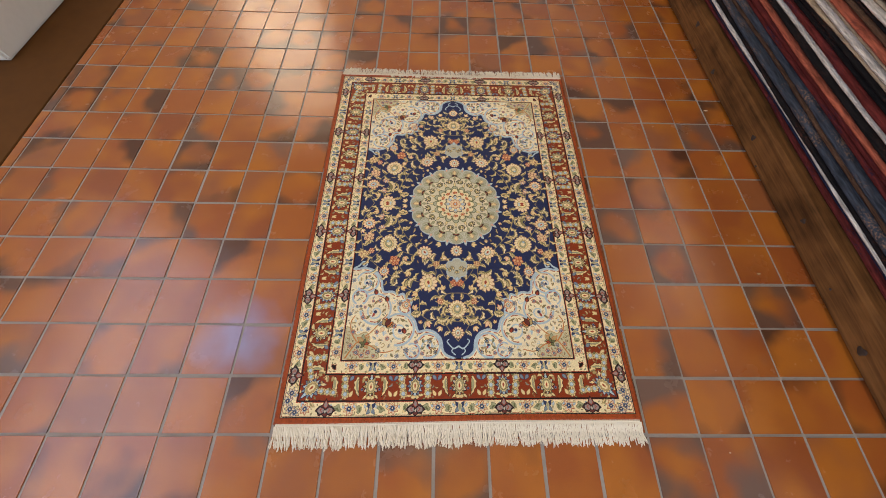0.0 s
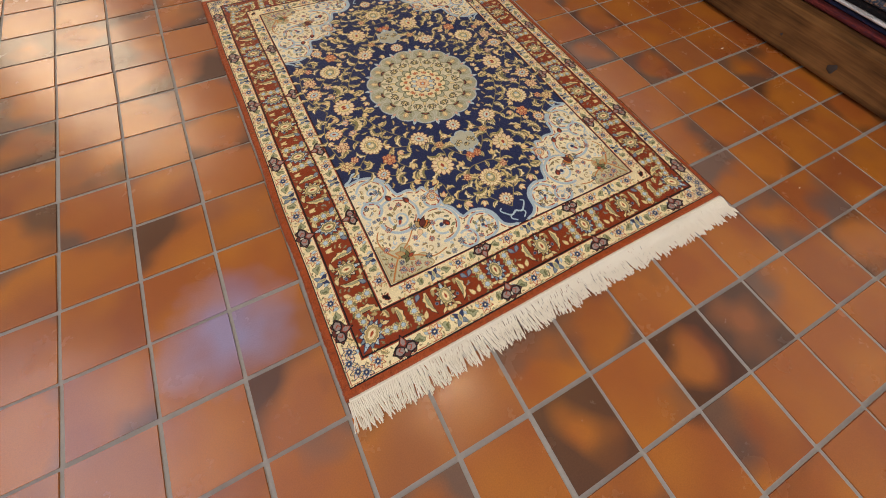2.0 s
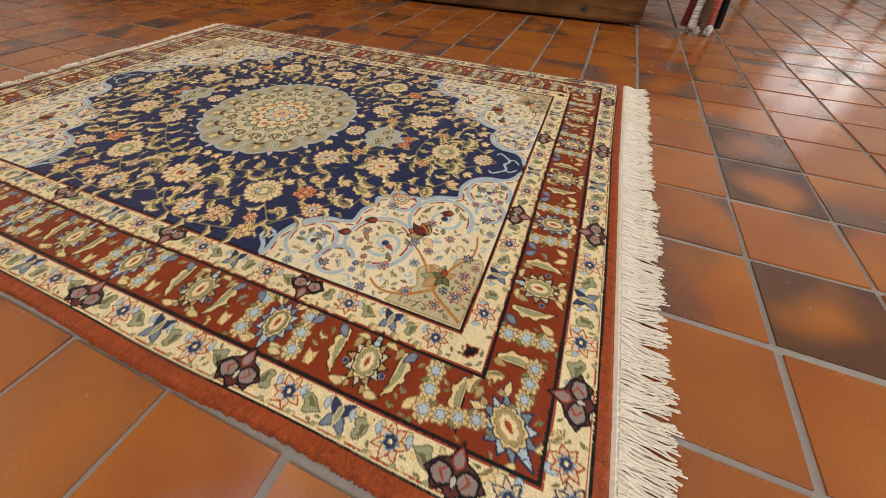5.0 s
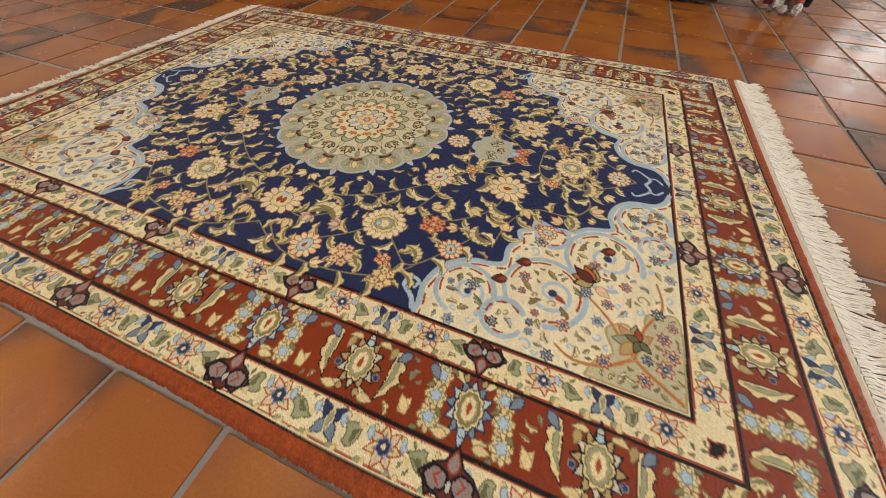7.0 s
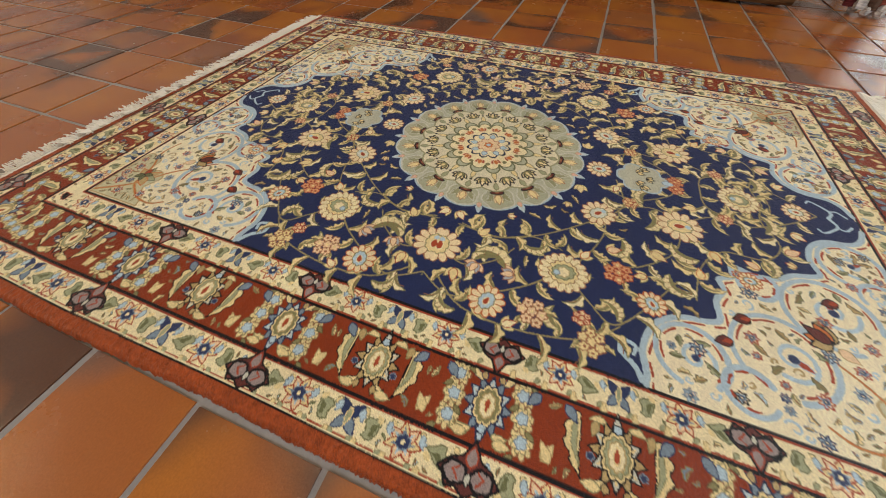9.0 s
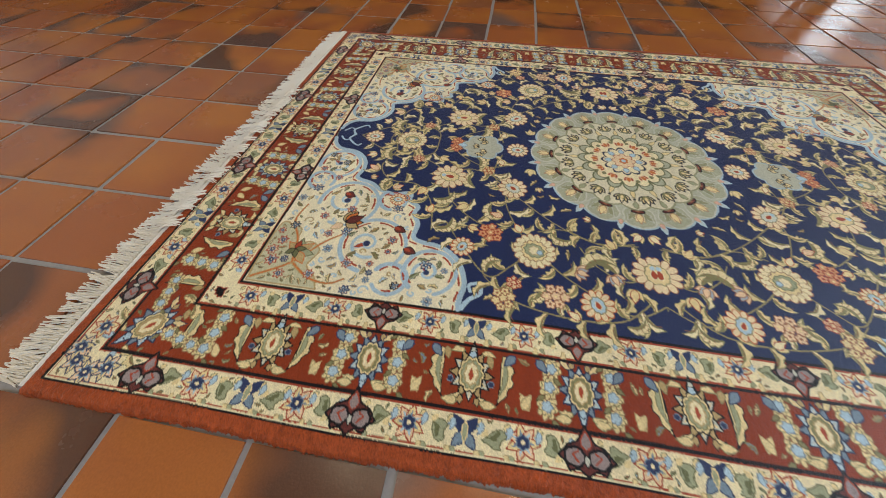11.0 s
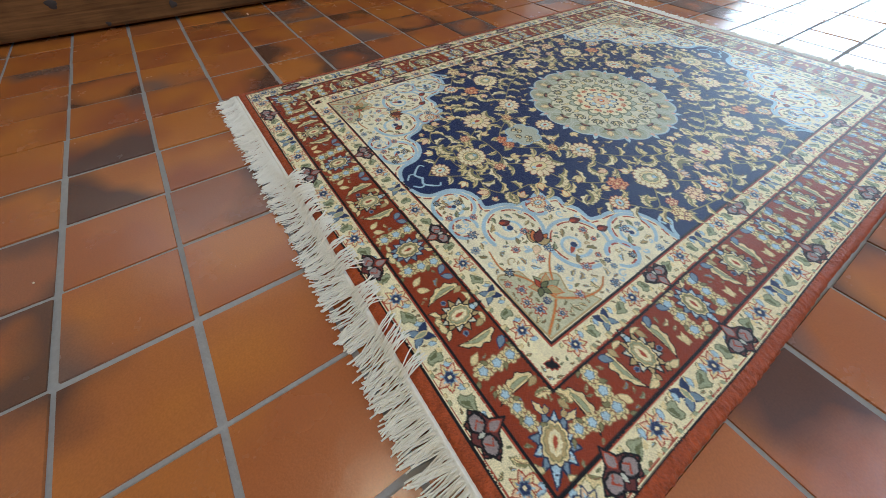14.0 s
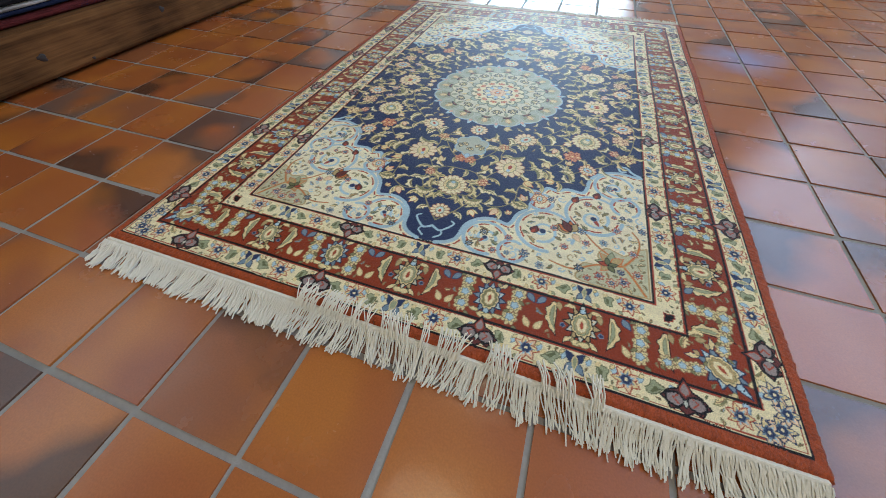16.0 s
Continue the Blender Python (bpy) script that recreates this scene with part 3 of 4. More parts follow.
def draw_butterfly(at, r, turn=0.0):
    for a in (40, -40, 140, -140):
        W.fill(placed(petal(r * 1.05, r * 0.28), at, turn + a), STEEL if abs(a) < 90 else BLUE, BLUE, 0.0009)
    W.fill(placed(petal(r * 1.1, r * 0.18) - (0, r * 0.55), at, turn), SAGE, GOLD, 0.0009)


def draw_olive(at, r, turn=0.0, flip=False):
    W.fill(placed(leaf(r * 1.7, r * 0.5, 0.55, 2) - (r * 0.3, r * 0.8), at, turn, 1, flip), SAGE, MOSS, 0.0009, W.now)
    W.fill(placed(leaf(r * 1.1, r * 0.18, 0.55, 2) - (r * 0.2, r * 0.6), at, turn, 1, flip), MOSS)
    W.fill(placed(petal(r * 0.62, r * 0.2) + (r * 0.5, 0), at, turn + 25, 1, flip), GOLD, None, 0.0011, W.now)


CARTOUCHE = [(-1, 0.16), (-0.78, 0.3), (-0.62, 0.6), (-0.3, 0.5), (0, 0.72), (0.3, 0.5), (0.62, 0.6), (0.78, 0.3), (1, 0.16), (0.66, -0.22), (0.3, -0.36), (0, -0.92), (-0.3, -0.36), (-0.66, -0.22)]


def draw_cartouche(at, turn, size):
    W.motif("cartouche")
    W.fill(placed(np.array(CARTOUCHE) * size, at, turn), MAROON, BLACK, 0.0015)
    for side in (-1, 1):
        lobe = placed(ring(5, size * 0.38, 0.10) * (1.0, 0.84) + (side * size * 0.43, size * 0.14), at, turn)
        W.fill(lobe, GREY, BLACK, 0.0018)
        W.stroke(placed([(side * size * 0.3, size * 0.3), (side * size * 0.5, size * 0.08), (side * size * 0.3, -size * 0.06)], at, turn), 0.0010, 0.0008, RED)
    W.fill(placed(petal(size * 0.62, size * 0.2), placed([(0, -size * 0.1)], at, turn)[0], turn + 180), GREY, RED, 0.0009)
    W.fill(placed(petal(size * 0.4, size * 0.1), placed([(0, size * 0.05)], at, turn)[0], turn), STONE, BLACK, 0.0007)


# -- ground bands, from the edge inwards --
def band(name, d0, colour):
    W.motif(name, 0, 0)
    W.fill([(-1, -1), (HX - d0, -1), (HX - d0, HY - d0), (-1, HY - d0)], colour)


band("rust_edge", -0.01, EDGE_RUST)
band("rust_edge_line", 0.0118, BLACK)
W.names[-1] = "outer_guard_stripe"
band("outer_guard_stripe", 0.0143, CREAM)
W.now -= 1
for d, c in ((0.0156, RED), (0.0176, CREAM), (0.0492, RED), (0.0512, BLACK)):
    W.fill([(-1, -1), (HX - d, -1), (HX - d, HY - d), (-1, HY - d)], c)
band("main_border", 0.0550, RUST)
W.fill([(-1, -1), (HX - 0.1206, -1), (HX - 0.1206, HY - 0.1206), (-1, HY - 0.1206)], BLACK)
BAND_MAIN = W.now
band("inner_guard_stripe", 0.1206, BLACK)
for d, c in ((0.1242, RED), (0.1262, CREAM), (0.1582, RED), (0.1602, BLACK)):
    W.fill([(-1, -1), (HX - d, -1), (HX - d, HY - d), (-1, HY - d)], c)
FX, FY = HX - 0.1638, HY - 0.1638
W.motif("field", 0, 0)
FIELD = W.now
W.fill([(-1, -1), (FX, -1), (FX, FY), (-1, FY)], NAVY)

# -- main border: two palmettes by turns, with leaves and garlands between --
MID = 0.0905
BOTTOM = [(0.0, "B"), (0.128, "A"), (0.256, "B")]
SIDE = [(0.0, "B"), (0.118, "A"), (0.236, "B"), (0.354, "A"), (0.472, "B")]


def border_run(stops, place, turn, step, last):
    for u, kind in stops:
        W.motif("palmette", *((u, 1.0) if turn == 0 else (1.0, u)))
        if kind == "A":
            draw_palmette(place(u), turn, 0.0325, SKY * 0.8 + STONE * 0.2, OLIVE, STONE, BLACK * 0.4 + BLUE * 0.6, STEEL)
        else:
            draw_palmette(place(u), turn + 180, 0.0330, STONE, SAGE, GOLD, BLACK, TAN)
    W.now = BAND_MAIN
    for u, kind in stops:
        for s in (-1, 1):
            if u + s * 0.03 < 0.0:
                continue
            q = step * (0.285 if kind == "A" else 0.28)
            if kind == "A":
                draw_strip(place(u + s * q), turn + 4 * s, 0.0305)
            else:
                draw_hook(place(u + s * q), turn, 0.0262, (s > 0) == (turn == 0))
            W.fill(placed(petal(0.017, 0.0044), placed([(0, 0.0290)], place(u + s * 0.012), turn)[0], turn + 90 * s), GOLD, OLIVE, 0.0007)
            W.fill(placed(petal(0.018, 0.0050), placed([(0, -0.0280)], place(u + s * step * 0.4), turn)[0], turn - 40 * s), STEEL, BLUE, 0.0009)
            W.fill(placed(petal(0.018, 0.0046), placed([(0, 0.0270)], place(u + s * step * 0.47), turn)[0], turn + 150 * s), GOLD, TAN, 0.0007)
    draw_strip(place(last), turn, 0.0300)
    draw_hook(place(last + 0.034), turn, 0.0262, turn != 0)


border_run(BOTTOM, lambda u: (u, HY - MID), 0, 0.128, 0.33)
border_run(SIDE, lambda u: (HX - MID, u), -90, 0.118, 0.545)
W.motif("corner_palmette")
cx, cy = HX - MID + 0.004, HY - MID + 0.004
draw_palmette((cx, cy), -45, 0.036, SKY, TAN, STONE, BLACK * 0.4 + BLUE * 0.6, STEEL)
W.now = BAND_MAIN
for s in (-1, 1):
    draw_strip(placed([(s * 0.040, -0.026)], (cx, cy), -45)[0], -45 + 55 * s, 0.026)
    draw_leaf(placed([(s * 0.026, 0.022)], (cx, cy), -45)[0], -45 - 60 * s, 0.022, 0.005, 0.5 * s)
    draw_leaf(placed([(s * 0.020, -0.040)], (cx, cy), -45)[0], -45 + 150 * s, 0.026, 0.006, 0.5 * s)
    W.fill(placed(petal(0.014, 0.004), placed([(s * 0.012, 0.036)], (cx, cy), -45)[0], -45 - 30 * s), SKY, STEEL, 0.0008)

# -- guard stripes --


def guard_run(stops, place, turn, step, size, first):
    """Small flowers, leaves and winged blue flowers between the cartouches."""
    r = size
    for u in stops:
        for f, kind in ((0.125, "leaf"), (0.26, "flower"), (0.38, "leaf"), (0.5, "wing"), (0.62, "leaf"), (0.74, "flower"), (0.875, "leaf")):
            v = u + f * step
            if v > first:
                continue
            p = place(v)
            if kind == "leaf":
                draw_olive(p, r * 0.88, turn + (20 if f < 0.5 else 200), f in (0.38, 0.875))
            elif kind == "flower":
                draw_flower(p, r, turn + 50 * f)
            else:
                draw_butterfly(p, r * 1.02, turn)
            for side in (-1, 1):
                q = placed([(step * 0.063, side * r * 0.72)], p, turn)[0]
                W.fill(placed(leaf(r * 0.8, r * 0.2, 0.6 * side, 2), q, turn + 28 * side), GOLD if side > 0 else SKY, TAN if side > 0 else STEEL, 0.0006, W.now)
                q = placed([(-step * 0.055, side * r * 0.78)], p, turn)[0]
                W.fill(placed(petal(r * 0.5, r * 0.15), q, turn - 40 * side), SAGE if side > 0 else GOLD, OLIVE, 0.0006, W.now)


OUT_MID, IN_MID = 0.0338, 0.1440
OUTER = W.names.index("outer_guard_stripe")
INNER = W.names.index("inner_guard_stripe")
W.now = OUTER
guard_run([-0.125, 0.125], lambda u: (u, HY - OUT_MID), 0, 0.253, 0.0176, 0.40)
guard_run([-0.119, 0.118, 0.355], lambda u: (HX - OUT_MID, u), -90, 0.237, 0.0176, 0.60)
for u, v in ((0.435, HY - OUT_MID), (HX - OUT_MID - 0.002, HY - OUT_MID), (HX - OUT_MID, 0.64), (0.462, HY - OUT_MID + 0.008), (HX - OUT_MID + 0.008, 0.66)):
    draw_flower((u, v), 0.0155, 20 * u, RED if u < 0.45 else BLUE)
W.now = INNER
guard_run([-0.128, 0.128], lambda u: (u, HY - IN_MID), 0, 0.256, 0.0152, 0.345)
guard_run([-0.118, 0.118, 0.354], lambda u: (HX - IN_MID, u), -90, 0.236, 0.0152, 0.545)
W.fill(placed(CARTOUCHE, (HX - IN_MID, HY - IN_MID), -45, 0.010), BLACK, RED, 0.001)
def frame_line(d0, d1, colour, label):
    """A plain line along the rug's four sides, between two depths from its edge."""
    W.now = label
    W.fill([(-1, HY - d1), (HX - d0, HY - d1), (HX - d0, HY - d0), (-1, HY - d0)], colour)
    W.fill([(HX - d1, -1), (HX - d0, -1), (HX - d0, HY - d0), (HX - d1, HY - d0)], colour)


for d0, d1, c, label in ((-0.01, 0.0118, EDGE_RUST, W.names.index("rust_edge")), (0.0118, 0.0143, BLACK, OUTER), (0.0512, 0.0550, BLACK, OUTER),
                         (0.1206, 0.1242, BLACK, INNER), (0.1602, 0.1638, BLACK, INNER)):
    frame_line(d0, d1, c, label)
for x in (0.126, 0.378):
    draw_cartouche((x, HY - OUT_MID), 0, 0.0275)
for y in (0.118, 0.356, 0.594):
    draw_cartouche((HX - OUT_MID, y), -90, 0.0275)
draw_cartouche((0.128, HY - IN_MID), 180, 0.0245)
for y in (0.118, 0.353):
    draw_cartouche((HX - IN_MID, y), 90, 0.0245)

# -- corner pieces of the field --
SPANDREL = curve([(0.346, 0.262), (0.330, 0.262), (0.306, 0.259), (0.272, 0.272), (0.252, 0.298), (0.246, 0.330), (0.238, 0.343), (0.212, 0.342), (0.192, 0.352),
                  (0.176, 0.349), (0.166, 0.364), (0.147, 0.368), (0.153, 0.392), (0.149, 0.418), (0.135, 0.438), (0.128, 0.462), (0.120, 0.470), (0.096, 0.465),
                  (0.070, 0.474), (0.053, 0.496), (0.048, 0.526), (0.036, 0.541), (0.016, 0.549)], 5)
W.motif("corner_piece")
CORNER = W.now
edge = np.concatenate((SPANDREL, [(0.0, FY), (FX, FY), (FX, 0.262)]))
W.fill(edge, IVORY)
W.stroke(SPANDREL, 0.0036, 0.0036, SKY * 0.85 + STEEL * 0.15)
for k in range(0, len(SPANDREL) - 5, 5):
    inner = SPANDREL[k:k + 4] + (0.0050, 0.0066)
    W.stroke(inner, 0.0016, 0.0012, RED, CORNER)
W.now = FIELD
W.stroke(curve([(0.344, 0.258), (0.330, 0.250), (0.318, 0.236), (0.305, 0.240), (0.308, 0.252), (0.318, 0.250)]), 0.0032, 0.0020, SKY)
W.now = CORNER
# the olive and gold fan in the outer corner
W.fill(curve([(FX - 0.002, 0.452), (0.326, 0.462), (0.312, 0.478), (0.286, 0.470), (0.272, 0.488), (0.278, 0.508), (0.252, 0.512), (0.244, 0.530), (0.250, FY - 0.002), (FX - 0.002, FY - 0.002)], 5), SAGE * 0.6 + IVORY * 0.4, TAN, 0.0018)
for line in ([(0.34, 0.545), (0.31, 0.50), (0.27, 0.47), (0.245, 0.44)], [(0.31, 0.50), (0.33, 0.47), (0.335, 0.44), (0.325, 0.42)], [(0.31, 0.50), (0.27, 0.51), (0.235, 0.53), (0.2, 0.525)]):
    W.stroke(curve(line), 0.0026, 0.0014, TAN)
    W.stroke(curve(line), 0.0012, 0.0008, ORANGE)


def spiral(at, r, turns, start, w, colour, hand=1):
    a = np.linspace(0, turns * 2 * math.pi, int(16 * turns) + 4)
    rr = r * (1 - 0.8 * a / a[-1])
    pts = np.stack((np.cos(radians(start) + hand * a), np.sin(radians(start) + hand * a)), 1) * rr[:, None] + at
    W.stroke(pts, w, w * 0.7, colour, CORNER)


for at, r, turns, start, hand in (((0.298, 0.312), 0.020, 1.1, 60, 1), ((0.262, 0.408), 0.026, 1.2, 330, 1), ((0.182, 0.466), 0.026, 1.2, 100, -1), ((0.092, 0.512), 0.020, 1.1, 30, -1)):
    spiral(np.array(at), r, turns, start, 0.0026, SKY, hand)
    W.fill(placed(petal(r * 0.8, r * 0.16), at, start), RED, SKY, 0.0007)
    W.fill(placed(ring(5, r * 0.2), at), BLUE, STEEL, 0.0006)
    for k in range(5):
        a = start + 72 * k + dice.uniform(-12, 12)
        q = np.array(at) + r * 1.35 * np.array((math.cos(radians(a)), math.sin(radians(a))))
        draw_leaf(q, a + dice.uniform(20, 120), dice.uniform(0.014, 0.021), 0.0036, dice.uniform(-0.6, 0.6), dice.choice((TAN, OLIVE, SAGE)), LEAF_DARK, within=CORNER)
for at, r, a0 in (((0.296, 0.308), 0.036, 40), ((0.262, 0.398), 0.048, 10), ((0.186, 0.462), 0.048, 80), ((0.092, 0.512), 0.036, 70), ((0.168, 0.392), 0.022, 0), ((0.315, 0.36), 0.024, 120), ((0.14, 0.527), 0.022, 0)):
    a = np.radians(np.linspace(a0, a0 + 300, 40))
    round_line = np.stack((np.cos(a), np.sin(a)), 1)
    W.stroke(round_line * r + at, 0.0034, 0.0026, SKY * 0.85 + STEEL * 0.15, CORNER)
    for k in range(1, 34, 7):
        W.stroke(round_line[k:k + 5] * (r * 0.93 - 0.0028) + at, 0.0016, 0.0011, RED, CORNER)
for at, r in (((0.286, 0.315), 0.009), ((0.185, 0.380), 0.010), ((0.160, 0.372), 0.007), ((0.250, 0.372), 0.008), ((0.088, 0.500), 0.008), ((0.200, 0.452), 0.008), ((0.245, 0.445), 0.008),
              ((0.325, 0.350), 0.007), ((0.130, 0.500), 0.007), ((0.160, 0.525), 0.009), ((0.300, 0.425), 0.008), ((0.11, 0.535), 0.007), ((0.325, 0.47), 0.008), ((0.31, 0.53), 0.010),
              ((0.275, 0.53), 0.008), ((0.33, 0.51), 0.008), ((0.245, 0.525), 0.008), ((0.07, 0.532), 0.007)):
    draw_flower(np.array(at), r, 30 * r, dice.choice((RED, BLUE, BLACK)), dice.choice((GOLD, SKY, STEEL)))
for at in ((0.165, 0.475), (0.262, 0.352), (0.225, 0.375)):
    W.fill(placed(petal(0.020, 0.007), at, 200), MAROON, BLACK, 0.0010)
    W.fill(placed(petal(0.012, 0.003), at, 200), RED)
for k in range(-2, 3):
    W.fill(placed(petal(0.024, 0.0065), (0.292, 0.500), 135 + 48 * k), SAGE if k % 2 else TAN, MOSS if k % 2 else ORANGE, 0.0011)
for a in (100, 170, 250, 320):
    W.fill(placed(petal(0.016, 0.0045), (0.288, 0.505), a), MOSS if a % 100 else RED, BLACK, 0.0008)
W.motif("pod_flower")
for k in (-2, -1, 1, 2, 0):
    W.fill(placed(petal(0.030 - 0.003 * abs(k), 0.0075), (0.228, 0.452), 145 + 27 * k), (MAROON if k == 0 else TAN if abs(k) == 2 else ORANGE), BLACK, 0.0012)
W.fill(placed(petal(0.020, 0.0065), (0.232, 0.455), -35), PEACH, TAN, 0.0010)

# -- the field: stems, leaves and flowers --
W.now = FIELD
STEMS = [[(0.02, 0.222), (0.085, 0.232), (0.145, 0.175), (0.185, 0.125), (0.208, 0.075), (0.205, 0.015)],
         [(0.0, 0.345), (0.035, 0.35), (0.05, 0.385), (0.03, 0.43), (0.0, 0.44)],
         [(0.0, 0.50), (0.03, 0.46), (0.06, 0.40), (0.055, 0.36), (0.088, 0.318), (0.15, 0.30), (0.19, 0.26), (0.202, 0.228)],
         [(0.0, 0.43), (0.04, 0.42), (0.085, 0.435), (0.12, 0.41), (0.125, 0.36), (0.165, 0.33), (0.22, 0.32)],
         [(0.088, 0.316), (0.07, 0.27), (0.10, 0.215), (0.15, 0.21), (0.2, 0.19), (0.233, 0.166)],
         [(0.233, 0.166), (0.27, 0.2), (0.29, 0.23), (0.245, 0.27), (0.20, 0.30)],
         [(0.233, 0.166), (0.27, 0.13), (0.30, 0.085), (0.32, 0.04), (0.30, 0.0)],
         [(0.202, 0.02), (0.21, 0.07), (0.19, 0.12), (0.2, 0.16)],
         [(0.244, 0.0), (0.27, 0.04), (0.25, 0.08), (0.22, 0.1)],
         [(0.0, 0.31), (0.03, 0.3), (0.06, 0.25), (0.05, 0.21)],
         [(0.30, 0.02), (0.33, 0.06), (0.335, 0.13), (0.32, 0.2), (0.29, 0.235)]]
for line in STEMS:
    W.stroke(curve(line), 0.0012, 0.0009, OLIVE * 0.7 + TAN * 0.3)

for number, line in enumerate(STEMS):
    path = curve(line, 8)
    run = np.concatenate(([0], np.cumsum(np.hypot(*np.diff(path, axis=0).T))))
    for k, d in enumerate(np.arange(0.010, run[-1] - 0.005, 0.0205)):
        m = min(int(np.searchsorted(run, d)), len(path) - 2)
        way = math.degrees(math.atan2(path[m + 1][1] - path[m][1], path[m + 1][0] - path[m][0])) - 90
        hand = 1 if (k + number) % 2 else -1
        draw_leaf(path[m], way + 40 * hand, dice.uniform(0.027, 0.042), dice.uniform(0.0048, 0.0062), -0.8 * hand, dice.choice((GOLD, LEAF_GOLD, CREAM, LEAF_GOLD)), OLIVE)

CLAY = srgb(166, 108, 72)
for at, turn, length, hand in (((0.262, 0.052), 62, 0.062, 1), ((0.262, 0.098), 110, 0.058, -1), ((0.118, 0.262), 30, 0.048, -1), ((0.150, 0.232), 300, 0.044, 1), ((0.152, 0.330), 200, 0.046, 1),
                               ((0.066, 0.420), 40, 0.046, -1), ((0.064, 0.262), 120, 0.040, 1), ((0.040, 0.352), 300, 0.042, -1), ((0.190, 0.292), 260, 0.042, -1), ((0.318, 0.172), 160, 0.036, 1),
                               ((0.285, 0.232), 80, 0.036, -1), ((0.118, 0.405), 330, 0.038, 1), ((0.208, 0.110), 330, 0.038, -1), ((0.335, 0.055), 200, 0.034, 1)):
    draw_acanthus(at, turn, length, hand)
BLOOMS = [("mum", (0.236, 0.166), 0.0300, 20), ("lotus", (0.095, 0.310), 0.0295, 10), ("lotus", (0.109, 0.200), 0.0240, 40), ("mum", (0.0, 0.398), 0.0275, 0), ("lotus", (0.0, 0.194), 0.0200, 0),
          ("blue", (0.311, 0.086), 0.0215, 70), ("lotus", (0.251, 0.004), 0.0285, 90), ("blue", (0.245, 0.270), 0.0165, 120), ("lotus", (0.0, 0.474), 0.0180, 180), ("blue", (0.165, 0.385), 0.0130, 0)]
for kind, at, r, turn in BLOOMS:
    W.motif("rosette", at[0], 0 if at[1] < 0.01 else at[1])
    if kind == "mum":
        draw_mum(np.array(at), r, turn)
    elif kind == "lotus":
        draw_lotus(np.array(at), r, turn, CLAY, GOLD if r > 0.025 else SKY * 0.5 + CREAM * 0.5)
    else:
        draw_lotus(np.array(at), r, turn, ORANGE * 0.6 + RED * 0.4, SKY)
W.now = FIELD
for at, r, turn, light, rim in (((0.213, 0.230), 0.0185, 40, ORANGE * 0.6 + PEACH * 0.4, RED), ((0.010, 0.310), 0.0125, 80, ORANGE * 0.6 + PEACH * 0.4, RED), ((0.308, 0.140), 0.0185, 120, PEACH, CLAY),
                                ((0.322, 0.207), 0.0165, 100, GOLD, CLAY), ((0.295, 0.193), 0.0105, 30, PEACH, RED), ((0.070, 0.244), 0.0110, 120, GOLD, RED), ((0.055, 0.372), 0.0105, 20, PEACH, RED)):
    draw_cluster(np.array(at), r, turn, light, rim)
# grey-lilac buds in the arms of the largest leaves
for at, turn in (((0.262, 0.060), 250), ((0.262, 0.108), 200)):
    for k in (-2, 2, -1, 1, 0):
        W.fill(placed(petal(0.017, 0.0045), at, turn + 30 * k), GREY * 0.5 + SKY * 0.5 if k % 2 else PEACH, CLAY, 0.0008)
for at, turn, size in (((0.098, 0.438), 30, 0.018), ((0.16, 0.27), 330, 0.018), ((0.185, 0.330), 100, 0.015), ((0.045, 0.335), 200, 0.016), ((0.14, 0.40), 150, 0.015), ((0.178, 0.215), 20, 0.016),
                       ((0.335, 0.11), 30, 0.014), ((0.280, 0.035), 280, 0.017), ((0.205, 0.185), 60, 0.015), ((0.13, 0.345), 300, 0.017), ((0.035, 0.225), 250, 0.014), ((0.052, 0.455), 330, 0.015),
                       ((0.215, 0.050), 60, 0.016), ((0.205, 0.265), 200, 0.014)):
    draw_bud(at, turn, size * 1.15, dice.choice((PEACH, GOLD, CREAM)), dice.choice((RED, CLAY, ORANGE)))
# pale shield above the medallion
W.motif("shield_motif", 0, 1)
W.fill(placed(ring(6, 0.041, 0.20) * (0.90, 1.0), (0.0, 0.262), 30), STONE * 0.65 + SAGE * 0.35, SKY * 0.8 + STEEL * 0.2, 0.0020)
W.fill(placed(petal(0.018, 0.006), (0.0, 0.290)), SKY, STEEL, 0.0008)
for x, y, a in ((0.011, 0.254, 320), (0.0, 0.268, 0), (0.020, 0.262, 300)):
    for k in (-1, 0, 1):
        W.fill(placed(petal(0.012, 0.0032), (x, y), a + 40 * k), GOLD, BLACK, 0.0011)
# the hooked tip of the field
W.now = FIELD
W.stroke(curve([(0.0, 0.515), (0.014, 0.522), (0.026, 0.512), (0.034, 0.500), (0.028, 0.494)]), 0.0024, 0.0014, SKY)
W.stroke(curve([(0.010, 0.540), (0.020, 0.530), (0.016, 0.520)]), 0.0018, 0.0012, SKY)

# -- medallion --
NM = 16
W.motif("medallion", 0, 0)


def around(r, k, n=NM, off=0.0):
    a = 2 * math.pi * (k + off) / n
    return (r * math.cos(a), r * math.sin(a)), math.degrees(a) - 90


